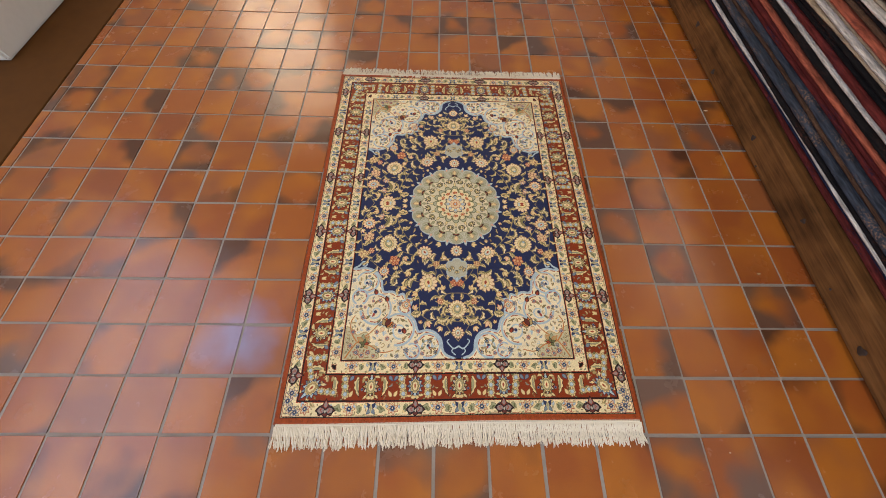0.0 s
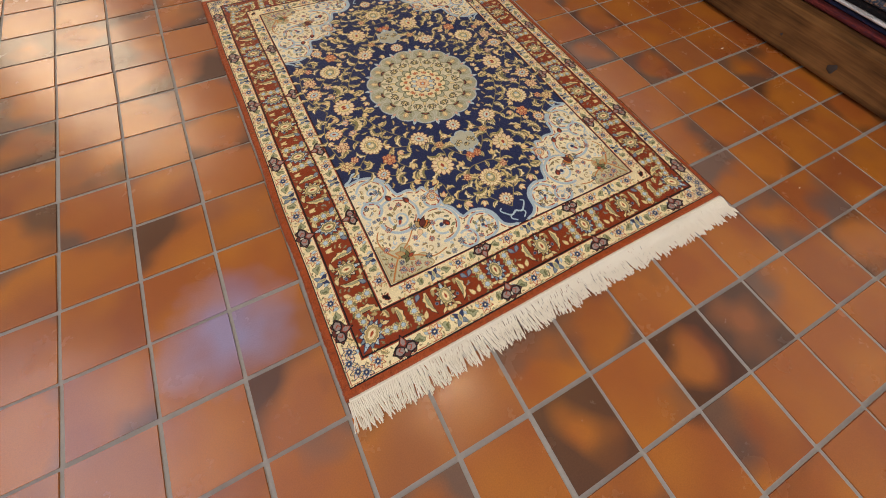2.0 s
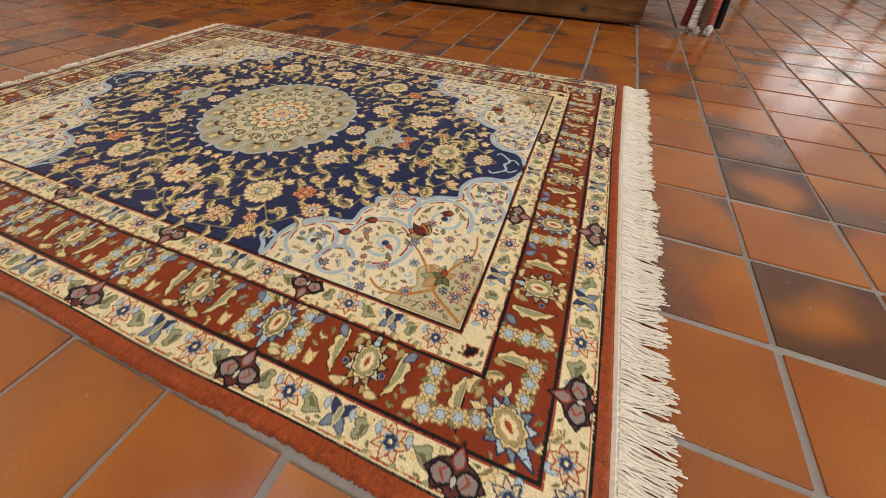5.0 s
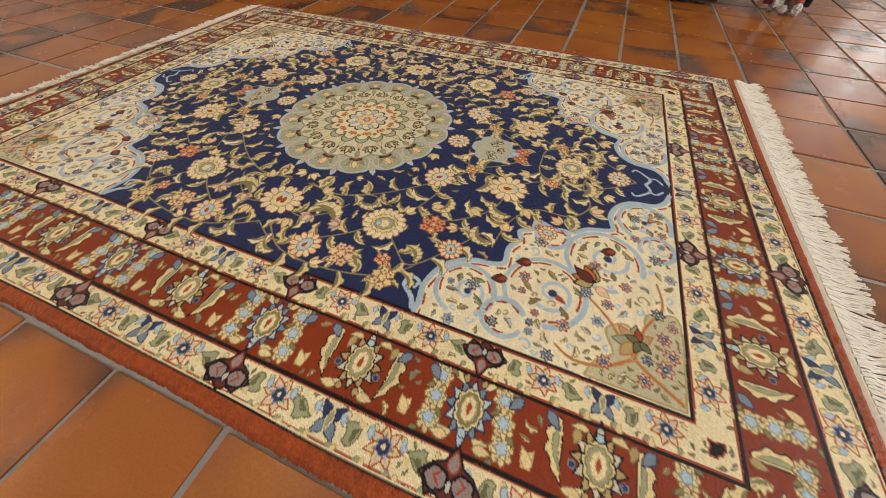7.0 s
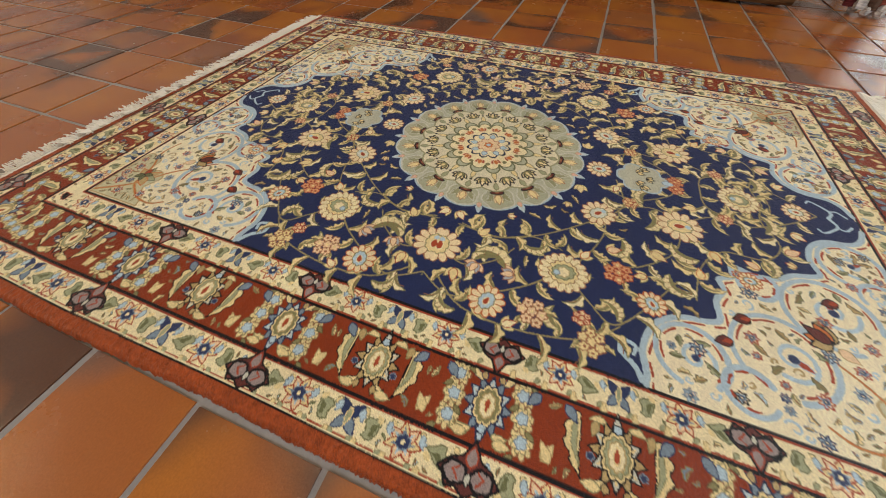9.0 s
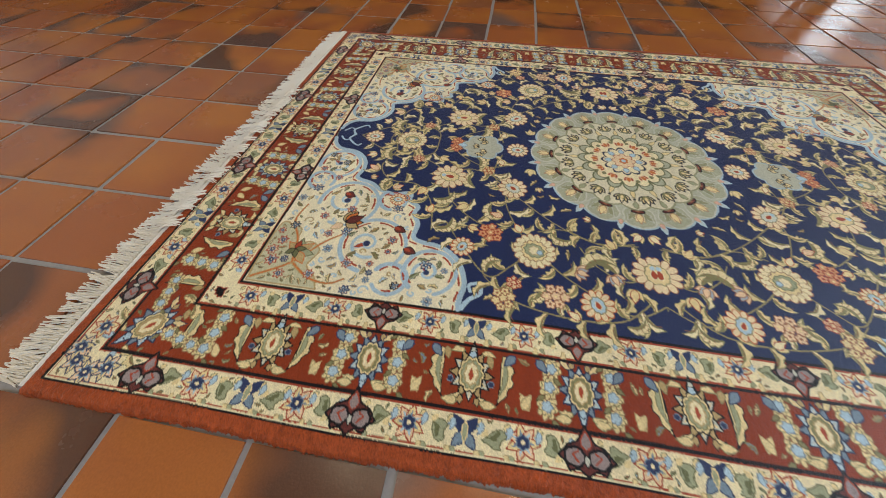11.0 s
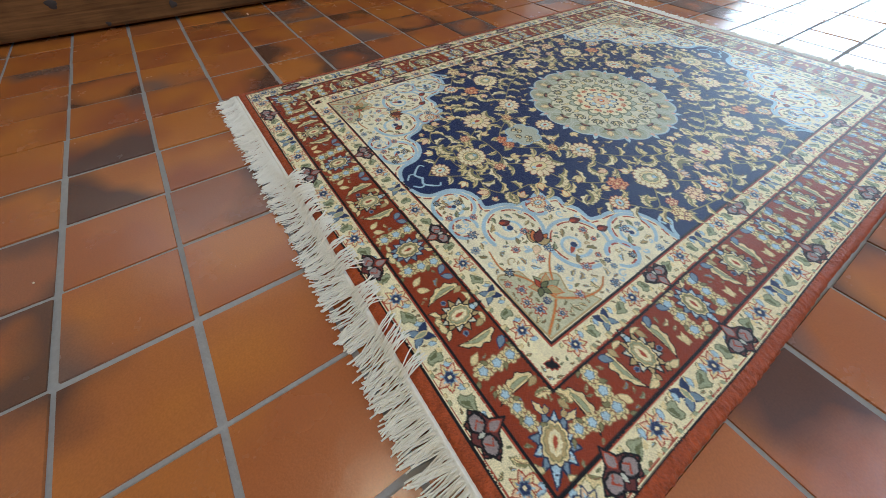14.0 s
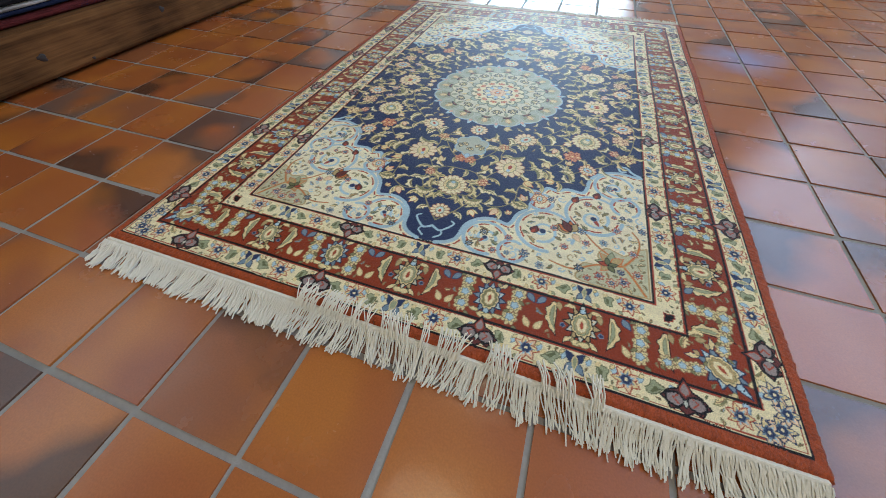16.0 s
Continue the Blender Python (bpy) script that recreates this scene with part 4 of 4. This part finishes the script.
W.fill(ring(NM, 0.168, 0.07, 0.7, 6), STONE * 0.55 + SAGE * 0.45, SKY * 0.8 + STEEL * 0.2, 0.0020)
for k in range(-1, 6):
    # an arrow tip between two arches
    at, turn = around(0.158, k, off=0.5)
    W.fill(placed(petal(0.019, 0.0046), at, turn), SKY * 0.6 + STONE * 0.4, SKY, 0.0008)
    W.fill(placed(petal(0.012, 0.0040), placed([(0, -0.004)], at, turn)[0], turn), PINK, TAN, 0.0006)
for k in range(-1, 6):
    # a green arch with a gold fan and a dark pod at its foot
    at, turn = around(0.143, k)
    W.fill(placed(ring(5, 0.0262, 0.12) * (1.0, 0.95), at, turn), OLIVE * 0.1 + SAGE * 0.6 + STONE * 0.3, STONE, 0.0016)
    for j in (-1, 1):
        W.fill(placed(leaf(0.026, 0.0050, 0.5 * j, 3, 0.5), placed([(j * 0.0100, -0.014)], at, turn)[0], turn + 6 * j), OLIVE * 0.4 + SAGE * 0.6, STONE, 0.0008)
    for j in (-2, 2, -1, 1, 0):
        W.fill(placed(petal(0.0225 - 0.002 * abs(j), 0.0052), placed([(j * 0.0020, -0.008)], at, turn)[0], turn + 24 * j), (GOLD, CREAM, STONE)[abs(j)], (CLAY, TAN, OLIVE)[abs(j)], 0.0008)
    W.fill(placed(ring(3, 0.0066, 0.1) * (1.7, 0.62), placed([(0, -0.0130)], at, turn)[0], turn), MAROON, BLACK, 0.0016)
    W.fill(placed(ring(3, 0.0024) * (1.4, 0.6), placed([(0, -0.0130)], at, turn)[0], turn), CLAY)
W.fill(ring(NM, 0.127, 0.07), STONE * 0.5 + CREAM * 0.5, SAGE * 0.6 + OLIVE * 0.4, 0.0022)
for k in range(-1, 6):
    at, turn = around(0.0955, k, off=0.5)
    for j in (-2, 2, -1, 1, 0):
        W.fill(placed(petal(0.0205 - 0.0022 * abs(j), 0.0042), at, turn + 29 * j), CREAM if j % 2 == 0 else GOLD, BLACK, 0.0017)
    W.fill(placed(ring(5, 0.0062, 0.15), placed([(0, 0.004)], at, turn)[0]), OLIVE, MOSS, 0.0009)
    W.fill(placed(petal(0.010, 0.0028), placed([(0, 0.001)], at, turn)[0], turn), GOLD)
    at, turn = around(0.124, k)
    W.fill(placed(petal(0.018, 0.0045), at, turn + 180), SAGE, OLIVE, 0.0009)
    at, turn = around(0.080, k)
    W.fill(placed(petal(0.020, 0.0042), at, turn), GOLD, OLIVE, 0.0009)
    W.fill(placed(ring(3, 0.0022), placed([(0, 0.0225)], at, turn)[0]), BLACK)
W.fill(ring(NM, 0.082, 0.24, 0.6), SAGE * 0.6 + STONE * 0.4, MOSS, 0.0020)
W.fill(ring(NM, 0.071, 0.16, 0.6), CREAM, MOSS, 0.0014)
for k in range(-1, 5):
    at, turn = around(0.046, k, 12)
    for j in (-1, 1, 0):
        W.fill(placed(petal(0.0135, 0.0042), at, turn + 40 * j), RED if j else ORANGE, PEACH, 0.0008)
    at, turn = around(0.057, k, 12, 0.5)
    W.fill(placed(ring(4, 0.0034), at), OLIVE, MOSS, 0.0006)
W.fill(ring(12, 0.041, 0.2), BLUE * 0.5)
W.fill(ring(12, 0.0370, 0.2), CREAM)
for k in range(-1, 4):
    at, turn = around(0.021, k, 8)
    W.fill(placed(petal(0.014, 0.0050), at, turn), SKY, STEEL, 0.0009)
W.fill(ring(8, 0.021, 0.25), PEACH, RED, 0.0009)
W.fill(ring(6, 0.010, 0.25), ORANGE, CREAM, 0.0009)
W.fill(ring(4, 0.004), SKY)

# -- small fillers wherever the ground still lies bare --
for ground, label, tones, sizes in ((RUST, BAND_MAIN, (GOLD, GOLD, TAN, STEEL, SAGE), ((0.0130, 700), (0.0090, 900), (0.0065, 500))),
                                    (CREAM, OUTER, (GOLD, SAGE, SKY, OLIVE, TAN), ((0.0090, 900), (0.0062, 1800))), (CREAM, INNER, (GOLD, SAGE, SKY, OLIVE, TAN), ((0.0080, 900), (0.0058, 1800)))):
    for size, tries in sizes:
        bare = (np.abs(W.col - ground.astype(np.float32)).sum(2) < 1e-4) & (W.lab == label)
        for _ in range(tries):
            x, y = (dice.uniform(0.004, HX - 0.02), dice.uniform(HY - 0.155, HY - 0.02)) if dice.random() < 0.42 else (dice.uniform(HX - 0.155, HX - 0.02), dice.uniform(0.004, HY - 0.02))
            i, j, s = int(x / CELL), int(y / CELL), max(int(size * 0.5 / CELL), 2)
            if i - s < 0 or j - s < 0 or not bare[j - s:j + s, i - s:i + s].all():
                continue
            W.now = label
            turn = dice.uniform(0, 360)
            draw_leaf(placed([(0, -size * 0.5)], (x, y), turn)[0], turn, size * 1.15, size * 0.2, dice.uniform(-0.9, 0.9), dice.choice(tones), MOSS if ground is CREAM else OLIVE, within=label)
            bare[j - s:j + s, i - s:i + s] = False
dark = (np.abs(W.col - NAVY.astype(np.float32)).sum(2) < 1e-4) & (W.lab == FIELD)
for size, tries in ((0.0230, 700), (0.0160, 900), (0.0105, 420)):
    for _ in range(tries):
        x, y = dice.uniform(0.004, FX - 0.008), dice.uniform(0.004, FY - 0.008)
        i, j, s = int(x / CELL), int(y / CELL), int(size * 0.66 / CELL)
        if i - s < 0 or j - s < 0 or not dark[j - s:j + s, i - s:i + s].all():
            continue
        kind, turn = dice.random(), dice.uniform(0, 360)
        at = placed([(0, -size * 0.6)], (x, y), turn)[0]
        W.now = FIELD
        if kind < 0.6:
            draw_leaf(at, turn, size * 1.4, size * 0.19, dice.uniform(-0.8, 0.8), dice.choice((GOLD, LEAF_GOLD, TAN, LEAF_GOLD, ORANGE)), LEAF_DARK)
        else:
            draw_bud(at, turn, size * 1.1, dice.choice((PEACH, GOLD, CREAM)), dice.choice((RED, CLAY, TAN)))
        dark[j - s:j + s, i - s:i + s] = False
for size, tries in ((0.0135, 1200), (0.0092, 1800), (0.0066, 900)):
    bare = (np.abs(W.col - IVORY.astype(np.float32)).sum(2) < 1e-4) & (W.lab == CORNER)
    for _ in range(tries):
        x, y = dice.uniform(0.02, FX - 0.004), dice.uniform(0.26, FY - 0.004)
        i, j, s = int(x / CELL), int(y / CELL), int(size * 0.55 / CELL)
        if not bare[j - s:j + s, i - s:i + s].all():
            continue
        W.now = CORNER
        kind, turn = dice.random(), dice.uniform(0, 360)
        if kind < 0.25 and size > 0.007:
            draw_flower((x, y), size * 0.55, turn, dice.choice((RED, BLUE, STEEL)), dice.choice((PINK, SKY, CREAM)))
        elif kind < 0.5:
            spiral(np.array((x, y)), size * 0.62, 0.8, turn, 0.0013, SKY if kind < 0.42 else TAN, dice.choice((-1, 1)))
        else:
            draw_leaf(placed([(0, -size * 0.5)], (x, y), turn)[0], turn, size * 1.15, size * 0.22, dice.uniform(-0.9, 0.9), dice.choice((TAN, SAGE, OLIVE, GOLD, SKY)), dice.choice((MOSS, OLIVE, STEEL)), within=CORNER)
        bare[j - s:j + s, i - s:i + s] = False


FAN = SAGE * 0.6 + IVORY * 0.4
for size, tries in ((0.0150, 600), (0.0100, 900), (0.0070, 900)):
    bare = (np.abs(W.col - FAN.astype(np.float32)).sum(2) < 1e-3) & (W.lab == CORNER)
    for _ in range(tries):
        x, y = dice.uniform(0.24, FX - 0.004), dice.uniform(0.44, FY - 0.004)
        i, j, s = int(x / CELL), int(y / CELL), int(size * 0.55 / CELL)
        if not bare[j - s:j + s, i - s:i + s].all():
            continue
        W.now = CORNER
        turn = dice.uniform(0, 360)
        if dice.random() < 0.3:
            draw_flower((x, y), size * 0.6, turn, dice.choice((BLUE, BLACK, RED)), dice.choice((SKY, CREAM)))
        else:
            draw_leaf(placed([(0, -size * 0.5)], (x, y), turn)[0], turn, size * 1.2, size * 0.2, dice.uniform(-0.9, 0.9), dice.choice((GOLD, CREAM, OLIVE, ORANGE, MOSS)), dice.choice((MOSS, OLIVE)), within=CORNER)
        bare[j - s:j + s, i - s:i + s] = False


# -- from the design to knots --
def rug_material():
    n = Nodes("wool_and_silk_pile")
    colour = n.add("ShaderNodeAttribute")
    colour.attribute_name = "knots"
    p = n.position()
    fine = n.noise(p, 900.0, 2.0)
    soft = n.noise(n.scaled(p, (1.0, 8.0, 1.0)), 9.0, 3.0)
    tone = n.math('ADD', n.math('MULTIPLY', fine, 0.5), n.math('MULTIPLY', soft, 0.28))
    col = n.mix(1.0, colour.outputs["Color"], n.ramp(tone, [(0.2, (0.72, 0.72, 0.72)), (0.55, (1.12, 1.12, 1.12))]), 'MULTIPLY')
    n.set(Base_Color=col, Roughness=0.44, Specular_IOR_Level=0.22, Sheen_Weight=0.04, Sheen_Roughness=0.35)
    n.bump(n.math('ADD', fine, n.noise(p, 300.0, 2.0)), 0.6, 0.002)
    return n.mat


PILE = rug_material()
NXK, NYK = int(2 * HX / KNOT_D), int(2 * HY / KNOT_D)
rs = np.random.RandomState(3)
gx, gy = np.linspace(-HX, HX, NXK + 1), np.linspace(-HY, HY, NYK + 1)
X, Y = np.meshgrid(gx, gy)


def waves(x, y, seed, scale, n=7):
    """Smooth unevenness, about -1 to 1."""
    r = np.random.RandomState(seed)
    out = np.zeros_like(x)
    for _ in range(n):
        a, f = r.uniform(0, 2 * math.pi), scale * r.uniform(0.5, 1.6)
        out += np.sin((x * math.cos(a) + y * math.sin(a)) * f * 2 * math.pi + r.uniform(0, 6.28))
    return out / n * 1.6


def skewed(x, y):
    """The loom was not quite square: one end runs a little short."""
    far = (0.006 + 0.006 * np.clip((x + 0.4) / 0.55, 0, 1)) * np.clip(y / HY, 0, 1)
    return -far - 0.007 * np.clip((0.1 - x) / 0.48, 0, 1) * np.clip(-y / HY, 0, 1)


# the weaver's hand: the drawing wanders a little, knot by knot
sx = X + 0.0012 * waves(X, Y, 1, 3.0) + rs.uniform(-0.0002, 0.0002, X.shape)
sy = Y + 0.0014 * waves(X, Y, 2, 3.0) + rs.uniform(-0.0002, 0.0002, X.shape)
ci = np.clip((np.abs(sx) / CELL).astype(int), 0, W.nx - 2)
cj = np.clip((np.abs(sy) / CELL).astype(int), 0, W.ny - 2)
knots = (W.col[cj, ci] * 3 + W.col[cj, np.maximum(ci - 1, 0)]) / 4
edge_zone = np.minimum(HX - np.abs(X), HY - np.abs(Y)) < 0.0125
abrash = 1 + 0.05 * waves(X * 0.3, Y, 5, 6.0) + rs.uniform(-0.15, 0.15, X.shape) + edge_zone * (rs.uniform(-0.22, 0.22, X.shape) + 0.2 * waves(X, Y, 6, 60.0, 12))
knots = np.clip(knots * abrash[..., None], 0, 1)
to_edge = np.minimum(HX - np.abs(X), HY - np.abs(Y))
rim = np.clip(1 - to_edge / 0.006, 0, 1)
Z = RUG_TOP * np.sqrt(np.clip(1 - rim ** 2, 0.0, 1)) + 0.0006
Z += edge_zone * (0.0007 * waves(X, Y, 9, 110.0, 12) + rs.uniform(-0.0003, 0.0003, X.shape)) * (1 - rim ** 4)
Z += (0.0008 * waves(X, Y, 8, 2.0) + rs.uniform(-0.00012, 0.00012, X.shape)) * (1 - rim)
side = np.clip(1 - (HX - np.abs(X)) / 0.06, 0, 1) ** 2
VX = X + np.sign(X) * side * 0.0035 * waves(X * 0.1, Y, 12, 3.0) + np.sign(X) * np.clip(1 - (HX - np.abs(X)) / 0.011, 0, 1) * 0.0055 + (to_edge < 0.004) * (rs.uniform(-0.0014, 0.0014, X.shape) + 0.0012 * waves(X, Y, 14, 45.0, 9))
VY = Y + np.sign(Y) * np.clip(1 - (HY - np.abs(Y)) / 0.011, 0, 1) * 0.005 + skewed(X, Y)
co = np.stack((VX, VY, Z), 2).reshape(-1, 3).astype(np.float32)
rgba = np.concatenate((knots, np.ones(X.shape + (1,))), 2).reshape(-1, 4).astype(np.float32)

# every knot's piece: the motif, and on which side of the axes it lies
fxm, fym = (X[:-1, :-1] + X[1:, 1:]) / 2, (Y[:-1, :-1] + Y[1:, 1:]) / 2
lab = W.lab[np.clip((np.abs(fym) / CELL).astype(int), 0, W.ny - 1), np.clip((np.abs(fxm) / CELL).astype(int), 0, W.nx - 1)]
ax = np.array(W.on_axis)
key = lab.astype(np.int64) * 4 + np.where(ax[lab, 0], 0, (fxm > 0) * 2) + np.where(ax[lab, 1], 0, (fym > 0) * 1)
first = (np.arange(NYK)[:, None] * (NXK + 1) + np.arange(NXK)[None, :])
quads = np.stack((first, first + 1, first + NXK + 2, first + NXK + 1), 2).reshape(-1, 4)
key = key.reshape(-1)

PART_LABELS = {"field": "navy ground with gold scrolling vines", "medallion": "round sage medallion with petalled rings", "corner_piece": "ivory corner piece edged in pale blue scrolls",
               "main_border": "rust red border with gold garlands", "outer_guard_stripe": "cream stripe with small blue flowers", "inner_guard_stripe": "narrow cream stripe with small flowers",
               "rust_edge": "plain rust red pile along the edge", "cartouche": "dark maroon heart-shaped cartouche", "palmette": "pale blue and gold palmette",
               "corner_palmette": "blue and gold palmette in the border's corner", "rosette": "cream and peach rosette", "shield_motif": "pale grey shield-shaped motif", "pod_flower": "dark maroon pod flower"}
rug = tagged(new("rug"), "hand-knotted rug with a navy field and round medallion on tiles", "rug")
rug.empty_display_size = 0.1
RUG_POSE = pose(0.518, 0.753, 0.0005, 0, 0, 0.35)
rug.matrix_world = RUG_POSE
order = np.argsort(key, kind="stable")
cuts = np.flatnonzero(np.diff(key[order])) + 1
for faces in np.split(order, cuts):
    name = W.names[key[faces[0]] // 4]
    q = quads[faces]
    used, local = np.unique(q, return_inverse=True)
    me = bpy.data.meshes.new(name)
    me.vertices.add(len(used))
    me.vertices.foreach_set("co", co[used].ravel())
    me.loops.add(q.size)
    me.loops.foreach_set("vertex_index", local.astype(np.int32).ravel())
    me.polygons.add(len(q))
    me.polygons.foreach_set("loop_start", np.arange(0, q.size, 4, dtype=np.int32))
    me.update(calc_edges=True)
    layer = me.color_attributes.new("knots", 'FLOAT_COLOR', 'POINT')
    layer.data.foreach_set("color", rgba[used].ravel())
    me.materials.append(PILE)
    ob = new(name, me)
    ob.parent = rug
    if name in PART_LABELS:
        ob["label"] = PART_LABELS[name]

# -- cotton ends: backing, woven web and tassels --
n = Nodes("cotton_warp")
p = n.position()
f = n.noise(p, 700.0, 2.0)
n.set(Base_Color=n.mix(n.math('ADD', n.math('MULTIPLY', f, 0.6), n.math('MULTIPLY', n.noise(p, 12.0), 0.3)), (0.70, 0.62, 0.46), (0.93, 0.87, 0.74)), Roughness=0.85).bump(f, 0.3)
COTTON = n.mat
part("backing", box(-HX + 0.006, HX - 0.006, -HY + 0.006, HY - 0.006, 0.0002, 0.004), COTTON, rug, "cotton backing of the rug")


def cord(bm, pts, r0, r1):
    """A thin twisted cord through points."""
    rings = []
    for k, p0 in enumerate(pts):
        way = (pts[min(k + 1, len(pts) - 1)] - pts[max(k - 1, 0)]).normalized()
        side = way.cross(Vector((0, 0, 1)))
        side = side.normalized() if side.length > 1e-4 else Vector((1, 0, 0))
        up = side.cross(way)
        r = (r0 + (r1 - r0) * k / (len(pts) - 1)) * (1 + 0.16 * (k % 2))
        rings.append([bm.verts.new(p0 + side * (r * math.cos(a)) + up * (r * math.sin(a))) for a in (0.4, 1.97, 3.54, 5.11)])
    for a, b in zip(rings, rings[1:]):
        for j in range(4):
            bm.faces.new((a[j], a[(j + 1) % 4], b[(j + 1) % 4], b[j]))
    bm.faces.new(rings[-1])


def tassel(seed, over=False):
    """A tuft of loose warp cords, hanging out over the floor (y outwards); over: some lie back on the pile."""
    r = random.Random(seed)
    bm = bmesh.new()
    for k in range(9):
        x0 = (k - 4) * 0.00098
        back = over and k % 2 == 0
        length = r.uniform(0.046, 0.058) * (0.75 if back else 1)
        drift, curl, ph = r.uniform(-0.007, 0.007) * (1.6 if over else 1), r.uniform(-0.003, 0.003), r.uniform(0, 6)
        pts = []
        for i in range(8):
            u = i / 7
            if back:
                y = 0.004 - u * length
                z = 0.008 + 0.012 * math.sin(min(u * 2.6, 1.57)) + r.uniform(0.0, 0.002)
            else:
                y = u * length
                z = max(0.0016, 0.0065 * (1 - u * 2.2) + 0.0016) + (0.0022 * r.random() if u > 0.1 else 0) + k % 3 * 0.0009
            pts.append(Vector((x0 + drift * u * u + curl * math.sin(ph + u * 5), y, z)))
        cord(bm, pts, 0.00115, 0.00100)
    # the knot that gathers the tuft
    bmesh.ops.create_icosphere(bm, subdivisions=1, radius=0.0022, matrix=Matrix.Translation((0, 0.003, 0.0065)))
    return mesh_from("tassel", bm, COTTON)


tufts = [tassel(40 + k) for k in range(14)]
messy = [tassel(90 + k, True) for k in range(6)]
TASSELS = 128
shake = random.Random(17)
for end in (-1, 1):
    web = bmesh.new()
    rows = []
    for i in range(261):
        x = -HX + 0.002 + (2 * HX - 0.004) * i / 260
        lift, d = 0.0007 * (i % 2), float(skewed(x, end * HY))
        rows.append([web.verts.new((x, end * (HY + 0.001) + d, 0.0085)), web.verts.new((x, end * (HY + 0.006) + d, 0.0105 + lift)), web.verts.new((x, end * (HY + 0.010 + 0.0006 * (i % 2)) + d, 0.0085)),
                     web.verts.new((x, end * (HY + 0.0125) + d, 0.002))])
    for a, b in zip(rows, rows[1:]):
        for j in range(3):
            web.faces.new((a[j], b[j], b[j + 1], a[j + 1]))
    part("woven_web", web, COTTON, rug, "white woven cotton band at the rug's end")
    for k in range(TASSELS):
        x = -HX + 0.004 + (2 * HX - 0.008) * k / (TASSELS - 1)
        mix_up = end > 0 and -0.30 < x < 0.14 and shake.random() < 0.6
        ob = new("tassel", shake.choice(messy if mix_up else tufts))
        ob.parent = rug
        s = shake.uniform(0.88, 1.08) * (0.84 if end > 0 else 1)
        turn = shake.uniform(-5, 5) * (1.6 if end > 0 else 1) + (0 if end > 0 else 180) + (10 * math.sin(k * 0.23) if end > 0 else 5 * math.sin(k * 0.4))
        ob.matrix_local = pose(x + shake.uniform(-0.001, 0.001), end * (HY + 0.0085) + float(skewed(x, end * HY)), 0.0, 0, 0, turn) @ Matrix.Diagonal((s, s, 1, 1))


# ---- crumbs and lint on the tiles ----
CRUMB = simple("crumb", (0.62, 0.45, 0.28), 0.9, 200.0)
SPECK = simple("dark_speck", (0.03, 0.025, 0.02), 0.9, 200.0)
for k, (x, y, size, mat, label) in enumerate(((1.269, -0.041, 0.0030, CRUMB, "tiny pale crumb lying on a terracotta tile"), (0.640, 1.827, 0.0022, CRUMB, "tiny pale crumb lying on a terracotta tile"),
                                        (-0.159, 0.780, 0.0018, SPECK, "tiny dark speck lying on a terracotta tile"), (1.665, 1.282, 0.0045, CRUMB, "small pale splinter lying beside the timber"),
                                        (1.576, 0.490, 0.0036, CRUMB, "small pale splinter lying beside the timber"), (-0.850, 1.348, 0.0045, CRUMB, "thin pale thread lying on the tiles"))):
    bm = bmesh.new()
    bmesh.ops.create_icosphere(bm, subdivisions=1, radius=1.0)
    for v in bm.verts:
        v.co = Vector((x + v.co.x * size * (2.2 if k > 2 else 1), y + v.co.y * size * 0.8, 0.001 + size * 0.4 + v.co.z * size * 0.5))
    tagged(part("crumb", bm, mat), label, "crumb", "crumbs on the floor")

# ---- floor tiles, last ----
def tile_bm(cx, cy, w, d, dz=0.0, bm=None):
    """One clay tile with square edges, standing proud of the joint."""
    bm = bm or bmesh.new()
    lower = [bm.verts.new((cx + sx * w / 2, cy + sy * d / 2, -0.006 + dz)) for sx, sy in ((-1, -1), (1, -1), (1, 1), (-1, 1))]
    top = [bm.verts.new((cx + sx * (w / 2 - 0.0002), cy + sy * (d / 2 - 0.0002), dz)) for sx, sy in ((-1, -1), (1, -1), (1, 1), (-1, 1))]
    for i in range(4):
        j = (i + 1) % 4
        bm.faces.new((lower[i], lower[j], top[j], top[i]))
    bm.faces.new(top)
    return bm


rng = random.Random(5)
tile_meshes = [mesh_from("tile", tile_bm(0, 0, P - JOINT + rng.uniform(-0.0015, 0.0015), P - JOINT + rng.uniform(-0.0015, 0.0015)), TILE) for _ in range(10)]
rest = bmesh.new()
for c in range(-9, 24):
    for r in range(-27, 31):
        cx, cy = (c + 0.5) * P, (r + 0.5) * P
        w = P - JOINT
        if c == -9:
            cx, w = -8 * P - 0.022, 0.036
        if -5 <= c < 11 and -4 <= r < 14:
            ob = new("tile", rng.choice(tile_meshes))
            ob.parent = floor
            ob.matrix_world = pose(cx + rng.uniform(-0.0012, 0.0012), cy + rng.uniform(-0.0012, 0.0012), rng.uniform(-0.0006, 0.0006),
                                   rng.uniform(-0.25, 0.25), rng.uniform(-0.25, 0.25), rng.choice((0, 90, 180, 270)) + rng.uniform(-0.4, 0.4))
        else:
            tile_bm(cx + rng.uniform(-0.001, 0.001), cy + rng.uniform(-0.001, 0.001), w, P - JOINT, rng.uniform(-0.0006, 0.0006), rest)
tagged(part("far_tiles", rest, TILE, floor), "square terracotta tiles further off", kind="stuff")
